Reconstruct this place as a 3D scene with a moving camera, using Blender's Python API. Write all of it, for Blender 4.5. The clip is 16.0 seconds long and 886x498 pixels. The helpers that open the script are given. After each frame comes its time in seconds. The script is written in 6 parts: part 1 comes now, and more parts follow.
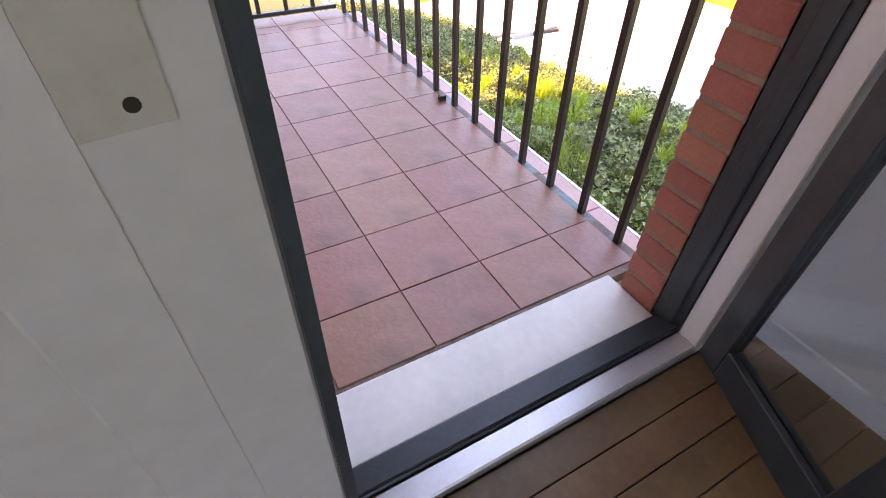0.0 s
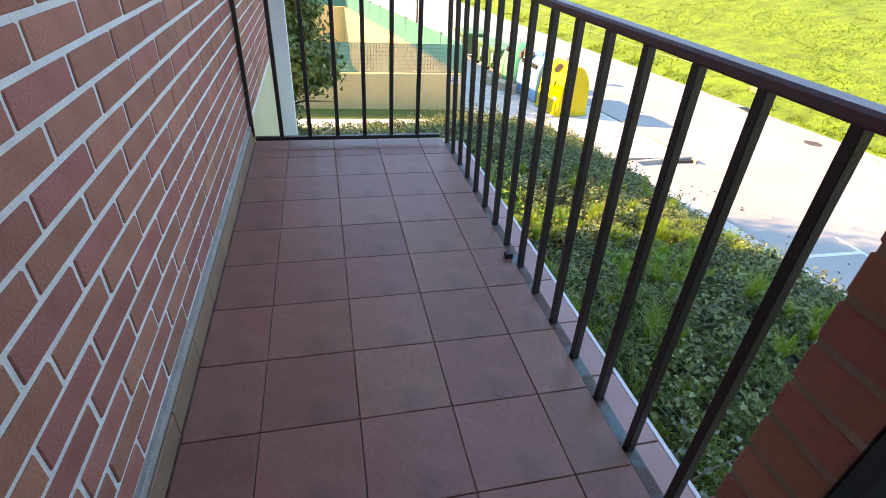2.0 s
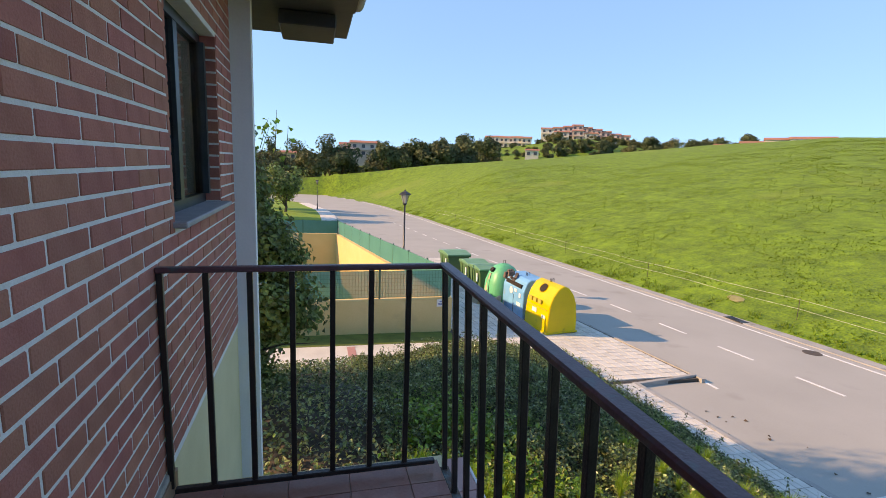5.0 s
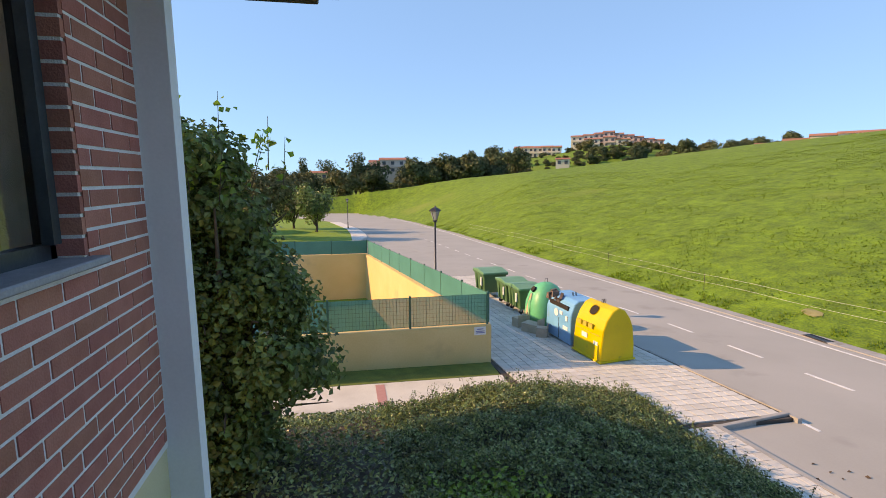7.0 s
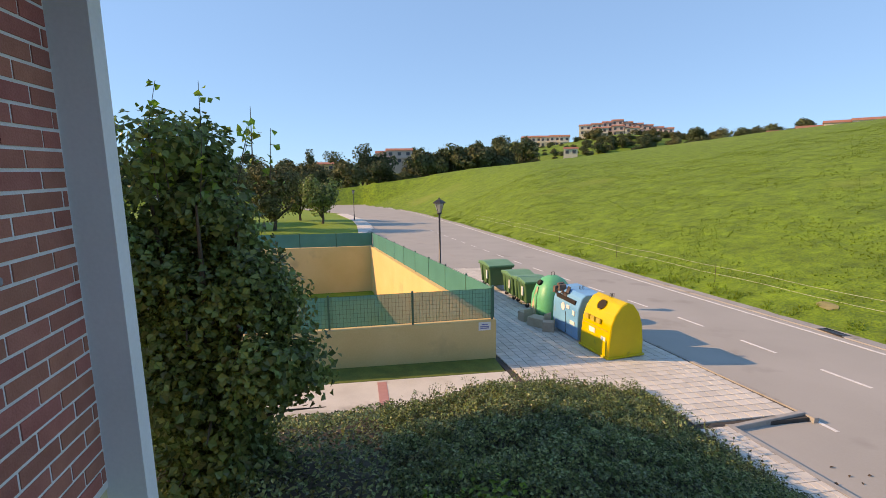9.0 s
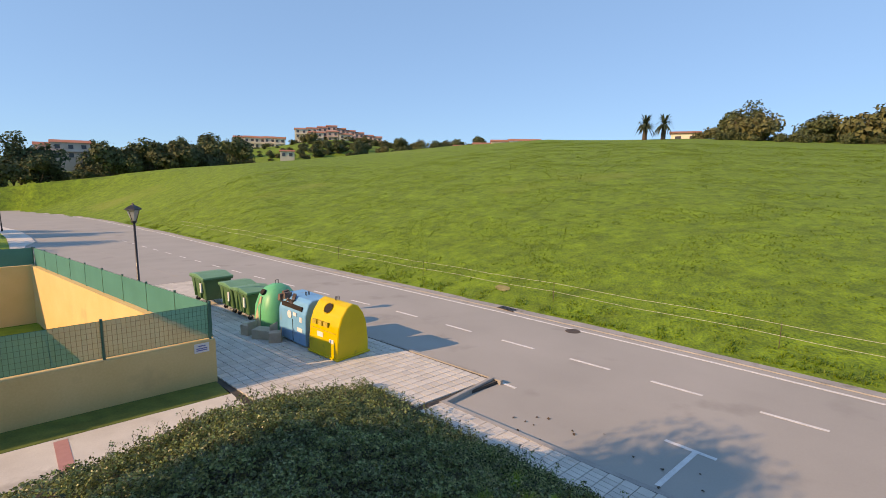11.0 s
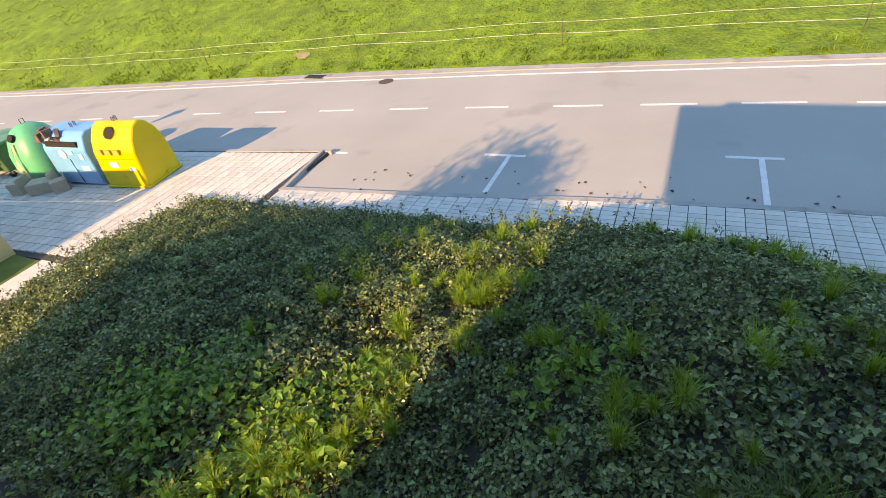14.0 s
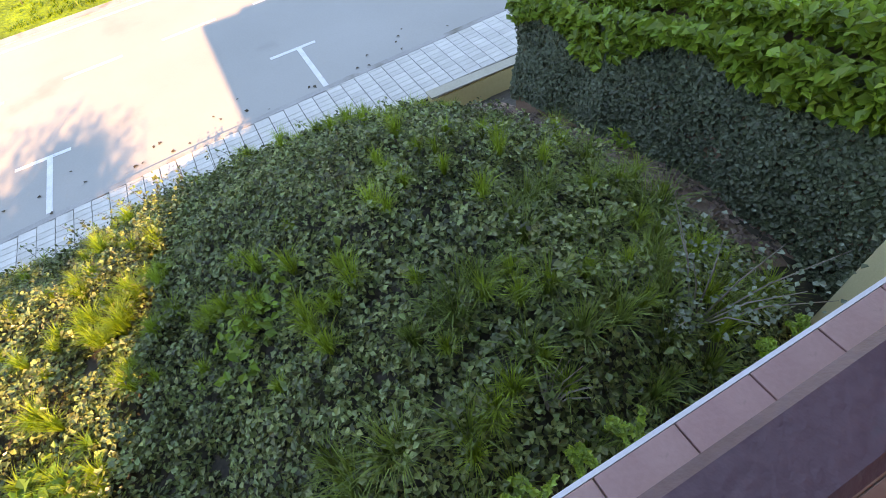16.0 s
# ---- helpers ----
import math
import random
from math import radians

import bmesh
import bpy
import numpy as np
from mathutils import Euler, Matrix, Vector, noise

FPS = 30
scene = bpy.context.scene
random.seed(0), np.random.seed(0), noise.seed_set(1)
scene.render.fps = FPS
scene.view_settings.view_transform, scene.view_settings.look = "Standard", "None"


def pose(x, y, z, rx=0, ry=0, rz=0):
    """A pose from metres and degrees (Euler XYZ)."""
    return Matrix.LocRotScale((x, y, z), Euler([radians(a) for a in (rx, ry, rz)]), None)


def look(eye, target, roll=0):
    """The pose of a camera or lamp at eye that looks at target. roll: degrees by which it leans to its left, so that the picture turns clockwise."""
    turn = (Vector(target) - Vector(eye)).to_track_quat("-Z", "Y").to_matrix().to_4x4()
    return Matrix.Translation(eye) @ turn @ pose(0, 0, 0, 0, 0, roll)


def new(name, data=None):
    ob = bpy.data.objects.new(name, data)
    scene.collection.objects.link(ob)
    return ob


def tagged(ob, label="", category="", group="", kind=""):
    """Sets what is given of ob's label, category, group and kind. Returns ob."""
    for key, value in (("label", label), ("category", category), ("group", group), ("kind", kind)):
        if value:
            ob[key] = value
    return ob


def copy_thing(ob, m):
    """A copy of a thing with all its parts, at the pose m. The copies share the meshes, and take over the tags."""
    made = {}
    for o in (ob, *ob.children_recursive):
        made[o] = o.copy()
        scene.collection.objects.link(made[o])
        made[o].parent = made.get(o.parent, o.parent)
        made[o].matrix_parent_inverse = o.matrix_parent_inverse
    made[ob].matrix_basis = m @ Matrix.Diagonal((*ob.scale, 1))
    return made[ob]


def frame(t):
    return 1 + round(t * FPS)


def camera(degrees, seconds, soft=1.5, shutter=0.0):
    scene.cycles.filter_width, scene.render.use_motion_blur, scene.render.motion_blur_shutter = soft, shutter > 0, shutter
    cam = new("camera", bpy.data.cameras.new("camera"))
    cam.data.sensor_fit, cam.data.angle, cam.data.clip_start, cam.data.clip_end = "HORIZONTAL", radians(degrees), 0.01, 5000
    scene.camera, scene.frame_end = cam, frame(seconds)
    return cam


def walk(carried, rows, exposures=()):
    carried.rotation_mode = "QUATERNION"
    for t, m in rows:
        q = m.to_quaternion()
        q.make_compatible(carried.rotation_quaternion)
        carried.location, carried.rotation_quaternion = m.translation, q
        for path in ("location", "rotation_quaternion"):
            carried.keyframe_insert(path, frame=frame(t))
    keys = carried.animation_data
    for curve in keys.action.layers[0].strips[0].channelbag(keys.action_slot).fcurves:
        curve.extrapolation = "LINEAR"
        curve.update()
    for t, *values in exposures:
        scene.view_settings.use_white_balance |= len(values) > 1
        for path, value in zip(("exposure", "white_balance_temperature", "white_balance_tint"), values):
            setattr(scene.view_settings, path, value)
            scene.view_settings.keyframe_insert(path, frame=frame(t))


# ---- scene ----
cam = camera(84.1, 16.0, soft=0.9)
ROWS = [
    (0, 0.109, -0.653, 1.137, -29.15, -42.96, -1.82),
    (0.5, 0.303, -0.551, 1.106, -21.41, -44.26, -2.5),
    (1, 0.418, -0.394, 1.1, -15.6, -42.05, -2.6),
    (1.5, 0.466, -0.361, 1.213, -12.09, -38, -2.9),
    (2, 0.488, -0.402, 1.27, -12.42, -33.35, -3.55),
    (2.5, 0.459, -0.395, 1.373, -14.78, -27.37, -3.8),
    (3, 0.505, -0.385, 1.445, -15.7, -21, -2.6),
    (3.5, 0.468, -0.32, 1.498, -17.2, -15.7, -2.75),
    (4, 0.55, -0.2, 1.512, -15.66, -11.83, -2.09),
    (4.5, 0.585, 0.112, 1.56, -15.03, -10.49, -2.29),
    (6.8, 0.998, 2.21, 1.562, -11.07, -8.09, -0.06),
    (7, 0.998, 2.298, 1.533, -11.02, -8.22, 0.41),
    (7.5, 1.117, 2.513, 1.535, -10.53, -8.44, 0.78),
    (8, 1.220, 2.683, 1.547, -9.83, -9.02, 1.14),
    (8.2, 1.176, 2.651, 1.534, -9.51, -9.19, 0.89),
    (10.5, 1.279, 2.755, 1.654, -25.44, -8.24, -0.83),
    (11, 1.235, 2.791, 1.637, -41.86, -8.88, -1.00),
    (11.5, 1.218, 2.724, 1.657, -59.08, -10.35, -0.79),
    (12, 1.304, 2.688, 1.580, -70.51, -13.30, 0.52),
    (12.5, 1.304, 2.620, 1.561, -74.81, -18.47, 2.16),
    (13, 1.230, 2.660, 1.540, -72.31, -23.17, 4.07),
    (13.5, 1.200, 2.680, 1.545, -67.70, -29.85, 6.12),
    (14, 1.225, 2.680, 1.545, -66.30, -37.19, 7.65),
    (14.5, 1.222, 2.672, 1.520, -72.98, -44.50, 8.70),
    (15, 1.196, 2.637, 1.470, -85.47, -49.22, 8.75),
    (15.5, 1.250, 2.594, 1.412, -102.47, -52.58, 7.96),
    (16, 1.277, 2.514, 1.397, -118.48, -51.49, 6.18),
]
walk(cam, [(t, pose(x, y, z, 90 + pitch, roll, yaw)) for t, x, y, z, yaw, pitch, roll in ROWS],
     [(0, 4.8, 30000, 52), (0.5, 4.62, 28000, 48), (1.0, 4.28, 23000, 41), (1.5, 3.8, 18500, 34), (2.0, 3.4, 14800, 30), (2.5, 2.9, 13300, 27), (3.0, 2.6, 12500, 26), (3.5, 2.33, 12200, 26), (4.5, 2.15, 12200, 26), (7.0, 1.98, 12400, 26), (8.2, 1.9, 12400, 26), (10.5, 1.72, 12400, 26), (11.5, 1.7, 12200, 25), (12.5, 1.92, 12000, 24), (13.5, 2.28, 12500, 24), (14.5, 2.72, 15000, 28), (16.0, 3.35, 19500, 36)])

# ---- world and sun ----
SUN_AWAY = Vector((1.0, -0.26, -0.5)).normalized()
world = bpy.data.worlds.new("sky")
scene.world = world
world.use_nodes = True
wn = world.node_tree.nodes
sky = wn.new("ShaderNodeTexSky")
sky.sky_type = "NISHITA"
sky.sun_disc = False
sky.sun_elevation = radians(26)
sky.sun_rotation = math.atan2(-1.0, 0.26)
sky.air_density, sky.dust_density, sky.ozone_density = 0.8, 0.0, 4.0
sky.altitude = 600
wn["Background"].inputs[1].default_value = 0.15
# hazy autumn sky: softer fall from horizon to zenith, bluer than the clear model
soften = wn.new("ShaderNodeGamma")
soften.inputs["Gamma"].default_value = 0.35
tint = wn.new("ShaderNodeMix")
tint.data_type, tint.blend_type = "RGBA", "MULTIPLY"
tint.inputs[0].default_value, tint.inputs[7].default_value = 1.0, (0.31, 0.79, 1.5, 1)
world.node_tree.links.new(sky.outputs[0], soften.inputs[0])
world.node_tree.links.new(soften.outputs[0], tint.inputs[6])
world.node_tree.links.new(tint.outputs[2], wn["Background"].inputs[0])
sun = new("sun", bpy.data.lights.new("sun", "SUN"))
sun.data.energy, sun.data.angle, sun.data.color = 1.4, radians(0.53), (1.0, 0.86, 0.68)
sun.matrix_world = look((-30, 5, 20), Vector((-30, 5, 20)) + SUN_AWAY)


# ---- materials ----
def material(name, dark, light, scale=6.0, fine=60.0, rough=0.7, bump=0.0, metal=0.0, each=0.0, stain=None, stain_scale=1.5, stain_at=0.6, coords="Object", island=False, trans=0.0, contrast=0.6, patch=0.0, relief=0.01):
    """Two tones mixed by coarse and fine noise, with bump, wear stains and variation from piece to piece."""
    m = bpy.data.materials.new(name)
    m.use_nodes = True
    nt = m.node_tree
    n, ln = nt.nodes, nt.links
    bsdf = n["Principled BSDF"]
    tc = n.new("ShaderNodeTexCoord")
    co = n.new("ShaderNodeTexNoise")
    co.inputs["Scale"].default_value, co.inputs["Detail"].default_value = scale, 5
    fi = n.new("ShaderNodeTexNoise")
    fi.inputs["Scale"].default_value, fi.inputs["Detail"].default_value = fine, 3
    for x in (co, fi):
        ln.new(tc.outputs[coords], x.inputs["Vector"])
    add = n.new("ShaderNodeMath")
    add.operation = "MULTIPLY_ADD"
    ln.new(fi.outputs[0], add.inputs[0])
    add.inputs[1].default_value = contrast
    ln.new(co.outputs[0], add.inputs[2])
    ramp = n.new("ShaderNodeMapRange")
    ramp.inputs[1].default_value, ramp.inputs[2].default_value = 0.5 + contrast * 0.5 - 0.28, 0.5 + contrast * 0.5 + 0.28
    ln.new(add.outputs[0], ramp.inputs[0])
    mix = n.new("ShaderNodeMix")
    mix.data_type = "RGBA"
    mix.inputs[6].default_value, mix.inputs[7].default_value = (*dark, 1), (*light, 1)
    ln.new(ramp.outputs[0], mix.inputs[0])
    out = mix.outputs[2]
    if patch:
        pn = n.new("ShaderNodeTexNoise")
        pn.inputs["Scale"].default_value, pn.inputs["Detail"].default_value, pn.inputs["Roughness"].default_value = patch, 10, 0.72
        ln.new(tc.outputs[coords], pn.inputs["Vector"])
        pr = n.new("ShaderNodeMapRange")
        pr.inputs[1].default_value, pr.inputs[2].default_value, pr.inputs[3].default_value, pr.inputs[4].default_value = 0.36, 0.62, 0.7, 1.14
        ln.new(pn.outputs[0], pr.inputs[0])
        ph = n.new("ShaderNodeHueSaturation")
        ln.new(pr.outputs[0], ph.inputs["Value"])
        ln.new(out, ph.inputs["Color"])
        out = ph.outputs[0]
    if stain:
        sn = n.new("ShaderNodeTexNoise")
        sn.inputs["Scale"].default_value, sn.inputs["Detail"].default_value = stain_scale, 6
        ln.new(tc.outputs[coords], sn.inputs["Vector"])
        sr = n.new("ShaderNodeMapRange")
        sr.inputs[1].default_value, sr.inputs[2].default_value = stain_at, stain_at + 0.12
        ln.new(sn.outputs[0], sr.inputs[0])
        sm = n.new("ShaderNodeMix")
        sm.data_type = "RGBA"
        ln.new(sr.outputs[0], sm.inputs[0])
        ln.new(out, sm.inputs[6])
        sm.inputs[7].default_value = (*stain, 1)
        out = sm.outputs[2]
    if each:
        if island:
            rnd = n.new("ShaderNodeNewGeometry").outputs["Random Per Island"]
        else:
            rnd = n.new("ShaderNodeObjectInfo").outputs["Random"]
        hs = n.new("ShaderNodeHueSaturation")
        mr = n.new("ShaderNodeMapRange")
        mr.inputs[3].default_value, mr.inputs[4].default_value = 1 - each, 1 + each
        ln.new(rnd, mr.inputs[0])
        ln.new(mr.outputs[0], hs.inputs["Value"])
        hm = n.new("ShaderNodeMapRange")
        hm.inputs[3].default_value, hm.inputs[4].default_value = 0.5 - each * 0.06, 0.5 + each * 0.06
        wh = n.new("ShaderNodeTexWhiteNoise")
        wh.noise_dimensions = "1D"
        ln.new(rnd, wh.inputs["W"])
        ln.new(wh.outputs[0], hm.inputs[0])
        ln.new(hm.outputs[0], hs.inputs["Hue"])
        ln.new(out, hs.inputs["Color"])
        out = hs.outputs[0]
    ln.new(out, bsdf.inputs["Base Color"])
    bsdf.inputs["Roughness"].default_value, bsdf.inputs["Metallic"].default_value = rough, metal
    if bump:
        b = n.new("ShaderNodeBump")
        b.inputs["Strength"].default_value, b.inputs["Distance"].default_value = bump, relief
        ln.new(add.outputs[0], b.inputs["Height"])
        ln.new(b.outputs[0], bsdf.inputs["Normal"])
    if trans:
        tr = n.new("ShaderNodeBsdfTranslucent")
        ln.new(out, tr.inputs[0])
        ms = n.new("ShaderNodeMixShader")
        ms.inputs[0].default_value = trans
        ln.new(bsdf.outputs[0], ms.inputs[1])
        ln.new(tr.outputs[0], ms.inputs[2])
        ln.new(ms.outputs[0], n["Material Output"].inputs[0])
    return m


def glass(name, tint, rough=0.03):
    m = bpy.data.materials.new(name)
    m.use_nodes = True
    b = m.node_tree.nodes["Principled BSDF"]
    b.inputs["Base Color"].default_value, b.inputs["Roughness"].default_value = (*tint, 1), rough
    b.inputs["Transmission Weight"].default_value = 1
    return m


M_BRICK = material("brick", (0.46, 0.128, 0.092), (0.6, 0.195, 0.145), 9, 120, 0.85, 0.5, each=0.13)
M_BRICK_J = material("brick_field", (0.46, 0.128, 0.092), (0.6, 0.195, 0.145), 9, 120, 0.85, 0.5, each=0.13, island=True)
M_FILLET = material("mortar_fillet", (0.34, 0.31, 0.27), (0.52, 0.48, 0.42), 14, 120, 0.95, 0.7)
# wall mortar again for the pier, its shade put into a darker colour
M_MORTAR_SHADED = material("shaded_mortar", (0.3, 0.17, 0.13), (0.42, 0.26, 0.2), 12, 120, 0.95, 0.4)
M_MORTAR = material("mortar", (0.72, 0.71, 0.69), (0.86, 0.85, 0.83), 12, 150, 0.95, 0.6)
M_TILE = material("terracotta_tile", (0.37, 0.135, 0.1), (0.49, 0.195, 0.15), 4, 60, 0.38, 0.2, each=0.1, stain=(0.31, 0.13, 0.1), stain_scale=3.5, stain_at=0.55)
M_GROUT = material("grout", (0.14, 0.09, 0.075), (0.42, 0.32, 0.27), 5, 80, 0.95, 0.4)
M_LIP = material("lip_tile", (0.52, 0.24, 0.22), (0.6, 0.3, 0.27), 6, 80, 0.5, 0.15, each=0.05, stain=(0.12, 0.07, 0.05), stain_scale=7, stain_at=0.66)
M_SKIRT = material("skirting_tile", (0.30, 0.15, 0.09), (0.42, 0.22, 0.13), 6, 80, 0.4, 0.1, each=0.06)
M_IRON = material("black_iron_paint", (0.016, 0.013, 0.013), (0.036, 0.028, 0.027), 20, 160, 0.3, 0.25, stain=(0.07, 0.03, 0.02), stain_scale=9, stain_at=0.7)
M_HANDRAIL = material("maroon_rail_paint", (0.12, 0.05, 0.062), (0.18, 0.08, 0.095), 12, 120, 0.4, 0.2, stain=(0.07, 0.1, 0.11), stain_scale=13, stain_at=0.6)
M_PATINA = material("worn_base_bar", (0.10, 0.055, 0.04), (0.16, 0.08, 0.06), 14, 90, 0.6, 0.4, stain=(0.09, 0.19, 0.2), stain_scale=9, stain_at=0.5)
M_MARBLE = material("white_marble", (0.70, 0.69, 0.65), (0.84, 0.83, 0.79), 4, 40, 0.35, 0.05)
M_CREAM = material("cream_render", (0.66, 0.55, 0.33), (0.76, 0.64, 0.4), 2.5, 90, 0.9, 0.3)
M_WHITE = material("white_paint", (0.75, 0.76, 0.77), (0.84, 0.85, 0.86), 2, 60, 0.7, 0.1)
M_SLATE = material("grey_stone_sill", (0.26, 0.27, 0.29), (0.40, 0.41, 0.43), 8, 90, 0.6, 0.2)
# dark frame paint with the sky's reflection mixed in as a bluish tint
M_FRAME = material("dark_frame_sky_tint", (0.018, 0.03, 0.036), (0.036, 0.056, 0.066), 10, 90, 0.35, 0.1)
M_ALU = material("aluminium", (0.62, 0.62, 0.62), (0.75, 0.75, 0.75), 8, 90, 0.35, 0.05, metal=0.8)
M_LEAF_PANEL = material("door_panel", (0.48, 0.44, 0.41), (0.56, 0.52, 0.49), 1.5, 40, 0.3, 0.03)
M_PLATE = material("handle_plate", (0.40, 0.35, 0.29), (0.47, 0.42, 0.35), 6, 80, 0.4, 0.1)
M_GLASS = glass("window_glass", (0.75, 0.8, 0.82))
M_WOOD = material("wood_floor", (0.17, 0.075, 0.038), (0.27, 0.13, 0.068), 5, 60, 0.35, 0.1, each=0.12)
M_PLASTER = material("plaster", (0.66, 0.64, 0.6), (0.74, 0.72, 0.68), 2, 60, 0.9, 0.1)
M_ROOF = material("roof_tile", (0.28, 0.1, 0.06), (0.42, 0.17, 0.1), 2, 20, 0.85, 0.3)
M_EAVE = material("dark_eave_wood", (0.02, 0.02, 0.022), (0.045, 0.042, 0.045), 6, 60, 0.6, 0.2)
M_GUTTER = material("gutter_paint", (0.28, 0.26, 0.24), (0.36, 0.34, 0.31), 6, 60, 0.5, 0.1)

M_GRASS = material("meadow_grass", (0.07, 0.15, 0.008), (0.185, 0.315, 0.018), 1.6, 9.0, 0.95, 0.9, stain=(0.19, 0.25, 0.035), stain_scale=0.045, stain_at=0.6, contrast=1.0, patch=0.55, relief=0.09)
M_LAWN = material("lawn", (0.12, 0.23, 0.014), (0.2, 0.32, 0.03), 1.2, 12, 0.9, 0.3)
# lawn grass toned down: the verge's shade is in its colour
M_VERGE_SHADED = material("shaded_verge", (0.075, 0.11, 0.02), (0.14, 0.19, 0.035), 2.5, 22, 0.9, 0.5)
M_ASPHALT = material("asphalt", (0.345, 0.332, 0.3), (0.41, 0.393, 0.358), 0.35, 25, 0.9, 0.25, stain=(0.31, 0.296, 0.268), stain_scale=0.5, stain_at=0.62, contrast=0.35)
M_ROADPAINT = material("road_paint", (0.6, 0.6, 0.58), (0.8, 0.8, 0.78), 5, 40, 0.8, 0.1, stain=(0.35, 0.34, 0.33), stain_scale=6, stain_at=0.66)
M_KERB = material("concrete_kerb", (0.3, 0.29, 0.27), (0.42, 0.4, 0.37), 1.5, 30, 0.9, 0.3, stain=(0.2, 0.18, 0.14), stain_scale=1.2, stain_at=0.6)
M_PAVE = material("paving_slab", (0.53, 0.5, 0.45), (0.66, 0.63, 0.57), 1.5, 40, 0.9, 0.3, each=0.09, stain=(0.4, 0.37, 0.33), stain_scale=0.9, stain_at=0.6)
M_PAVE_J = material("paving_field", (0.53, 0.5, 0.45), (0.66, 0.63, 0.57), 1.5, 40, 0.9, 0.3, each=0.09, island=True, stain=(0.4, 0.37, 0.33), stain_scale=0.9, stain_at=0.6)
M_JOINT = material("paving_joint", (0.045, 0.04, 0.035), (0.09, 0.08, 0.07), 2, 40, 0.95, 0.2)
# bank ground coloured dark to stand for shade in the bramble gaps
M_BANK_DARK = material("leaf_litter", (0.03, 0.025, 0.018), (0.09, 0.07, 0.05), 6, 40, 0.95, 0.6)
M_SOIL = material("soil", (0.2, 0.11, 0.08), (0.35, 0.205, 0.155), 3, 30, 0.95, 0.6)
M_OCHRE = material("ochre_wall", (0.68, 0.46, 0.2), (0.78, 0.55, 0.27), 0.6, 20, 0.9, 0.2, stain=(0.58, 0.4, 0.2), stain_scale=0.7, stain_at=0.63)
M_COPING = material("wall_coping", (0.4, 0.34, 0.26), (0.5, 0.44, 0.34), 2, 30, 0.9, 0.2)
M_GREENWIRE = material("green_wire", (0.015, 0.11, 0.08), (0.025, 0.16, 0.11), 4, 30, 0.5)
M_SCREEN = material("green_screen_cloth", (0.05, 0.27, 0.23), (0.07, 0.34, 0.29), 0.8, 30, 0.8, 0.2, trans=0.3)


def net_cloth(name, colour, cover):
    """Open netting: part of the light passes straight through."""
    m = material(name, tuple(c * 0.8 for c in colour), colour, 1.2, 40, 0.8)
    nt = m.node_tree
    clear, ms = nt.nodes.new("ShaderNodeBsdfTransparent"), nt.nodes.new("ShaderNodeMixShader")
    ms.inputs[0].default_value = cover
    nt.links.new(clear.outputs[0], ms.inputs[1])
    nt.links.new(nt.nodes["Principled BSDF"].outputs[0], ms.inputs[2])
    nt.links.new(ms.outputs[0], nt.nodes["Material Output"].inputs[0])
    return m


M_NET = net_cloth("green_netting", (0.11, 0.48, 0.4), 0.62)
M_YELLOW = material("yellow_plastic", (0.62, 0.42, 0.008), (0.74, 0.52, 0.015), 1.5, 30, 0.4, 0.1, stain=(0.4, 0.28, 0.03), stain_scale=2.2, stain_at=0.66)
M_FADED = material("faded_print", (0.46, 0.33, 0.03), (0.62, 0.47, 0.1), 5, 50, 0.5)
M_BLUE = material("blue_plastic", (0.1, 0.36, 0.6), (0.16, 0.46, 0.7), 1.5, 30, 0.45, 0.1, stain=(0.2, 0.36, 0.48), stain_scale=2, stain_at=0.62)
M_GREENBIN = material("green_plastic", (0.05, 0.42, 0.2), (0.08, 0.52, 0.26), 1.5, 30, 0.45, 0.1, stain=(0.1, 0.3, 0.16), stain_scale=2, stain_at=0.64)
M_BEIGE = material("beige_panel", (0.45, 0.37, 0.22), (0.58, 0.48, 0.3), 2, 30, 0.7, 0.1)
M_DKGREEN = material("dark_green_plastic", (0.06, 0.14, 0.05), (0.09, 0.2, 0.075), 1.5, 30, 0.5, 0.1)
M_LID = material("green_lid", (0.1, 0.26, 0.12), (0.16, 0.36, 0.18), 1.5, 30, 0.4, 0.1)
M_HOLE = material("dark_opening", (0.012, 0.01, 0.008), (0.04, 0.025, 0.015), 6, 30, 0.9)
M_CARD = material("cardboard", (0.44, 0.34, 0.26), (0.58, 0.47, 0.37), 3, 40, 0.9, 0.2, each=0.15)
M_STRAW = material("dry_straw", (0.2, 0.19, 0.07), (0.34, 0.3, 0.14), 3, 30, 0.95, 0.6)
M_STICKER = material("sticker", (0.65, 0.65, 0.62), (0.8, 0.8, 0.78), 5, 60, 0.5)
M_INK = material("blue_ink", (0.08, 0.1, 0.3), (0.14, 0.18, 0.4), 5, 60, 0.6)
M_LAMPGLASS = material("lamp_panes", (0.45, 0.48, 0.5), (0.6, 0.62, 0.64), 5, 60, 0.2, trans=0.5)
M_RUST = material("rusty_grate", (0.06, 0.045, 0.035), (0.12, 0.09, 0.07), 5, 60, 0.8, 0.3)
M_WATER = material("pool_water", (0.02, 0.25, 0.5), (0.05, 0.4, 0.65), 0.6, 8, 0.05, 0.1)
M_BARK = material("bark", (0.05, 0.035, 0.025), (0.13, 0.1, 0.075), 8, 50, 0.95, 0.8)
M_WIRE = material("fence_tape", (0.5, 0.5, 0.35), (0.65, 0.65, 0.5), 8, 50, 0.6)


def leafy(name, dark, light, each=0.35, trans=0.25, rough=0.5, stain=None):
    return material(name, dark, light, 0.9, 14, rough, each=each, island=True, trans=trans, stain=stain, stain_scale=1.3, stain_at=0.635)


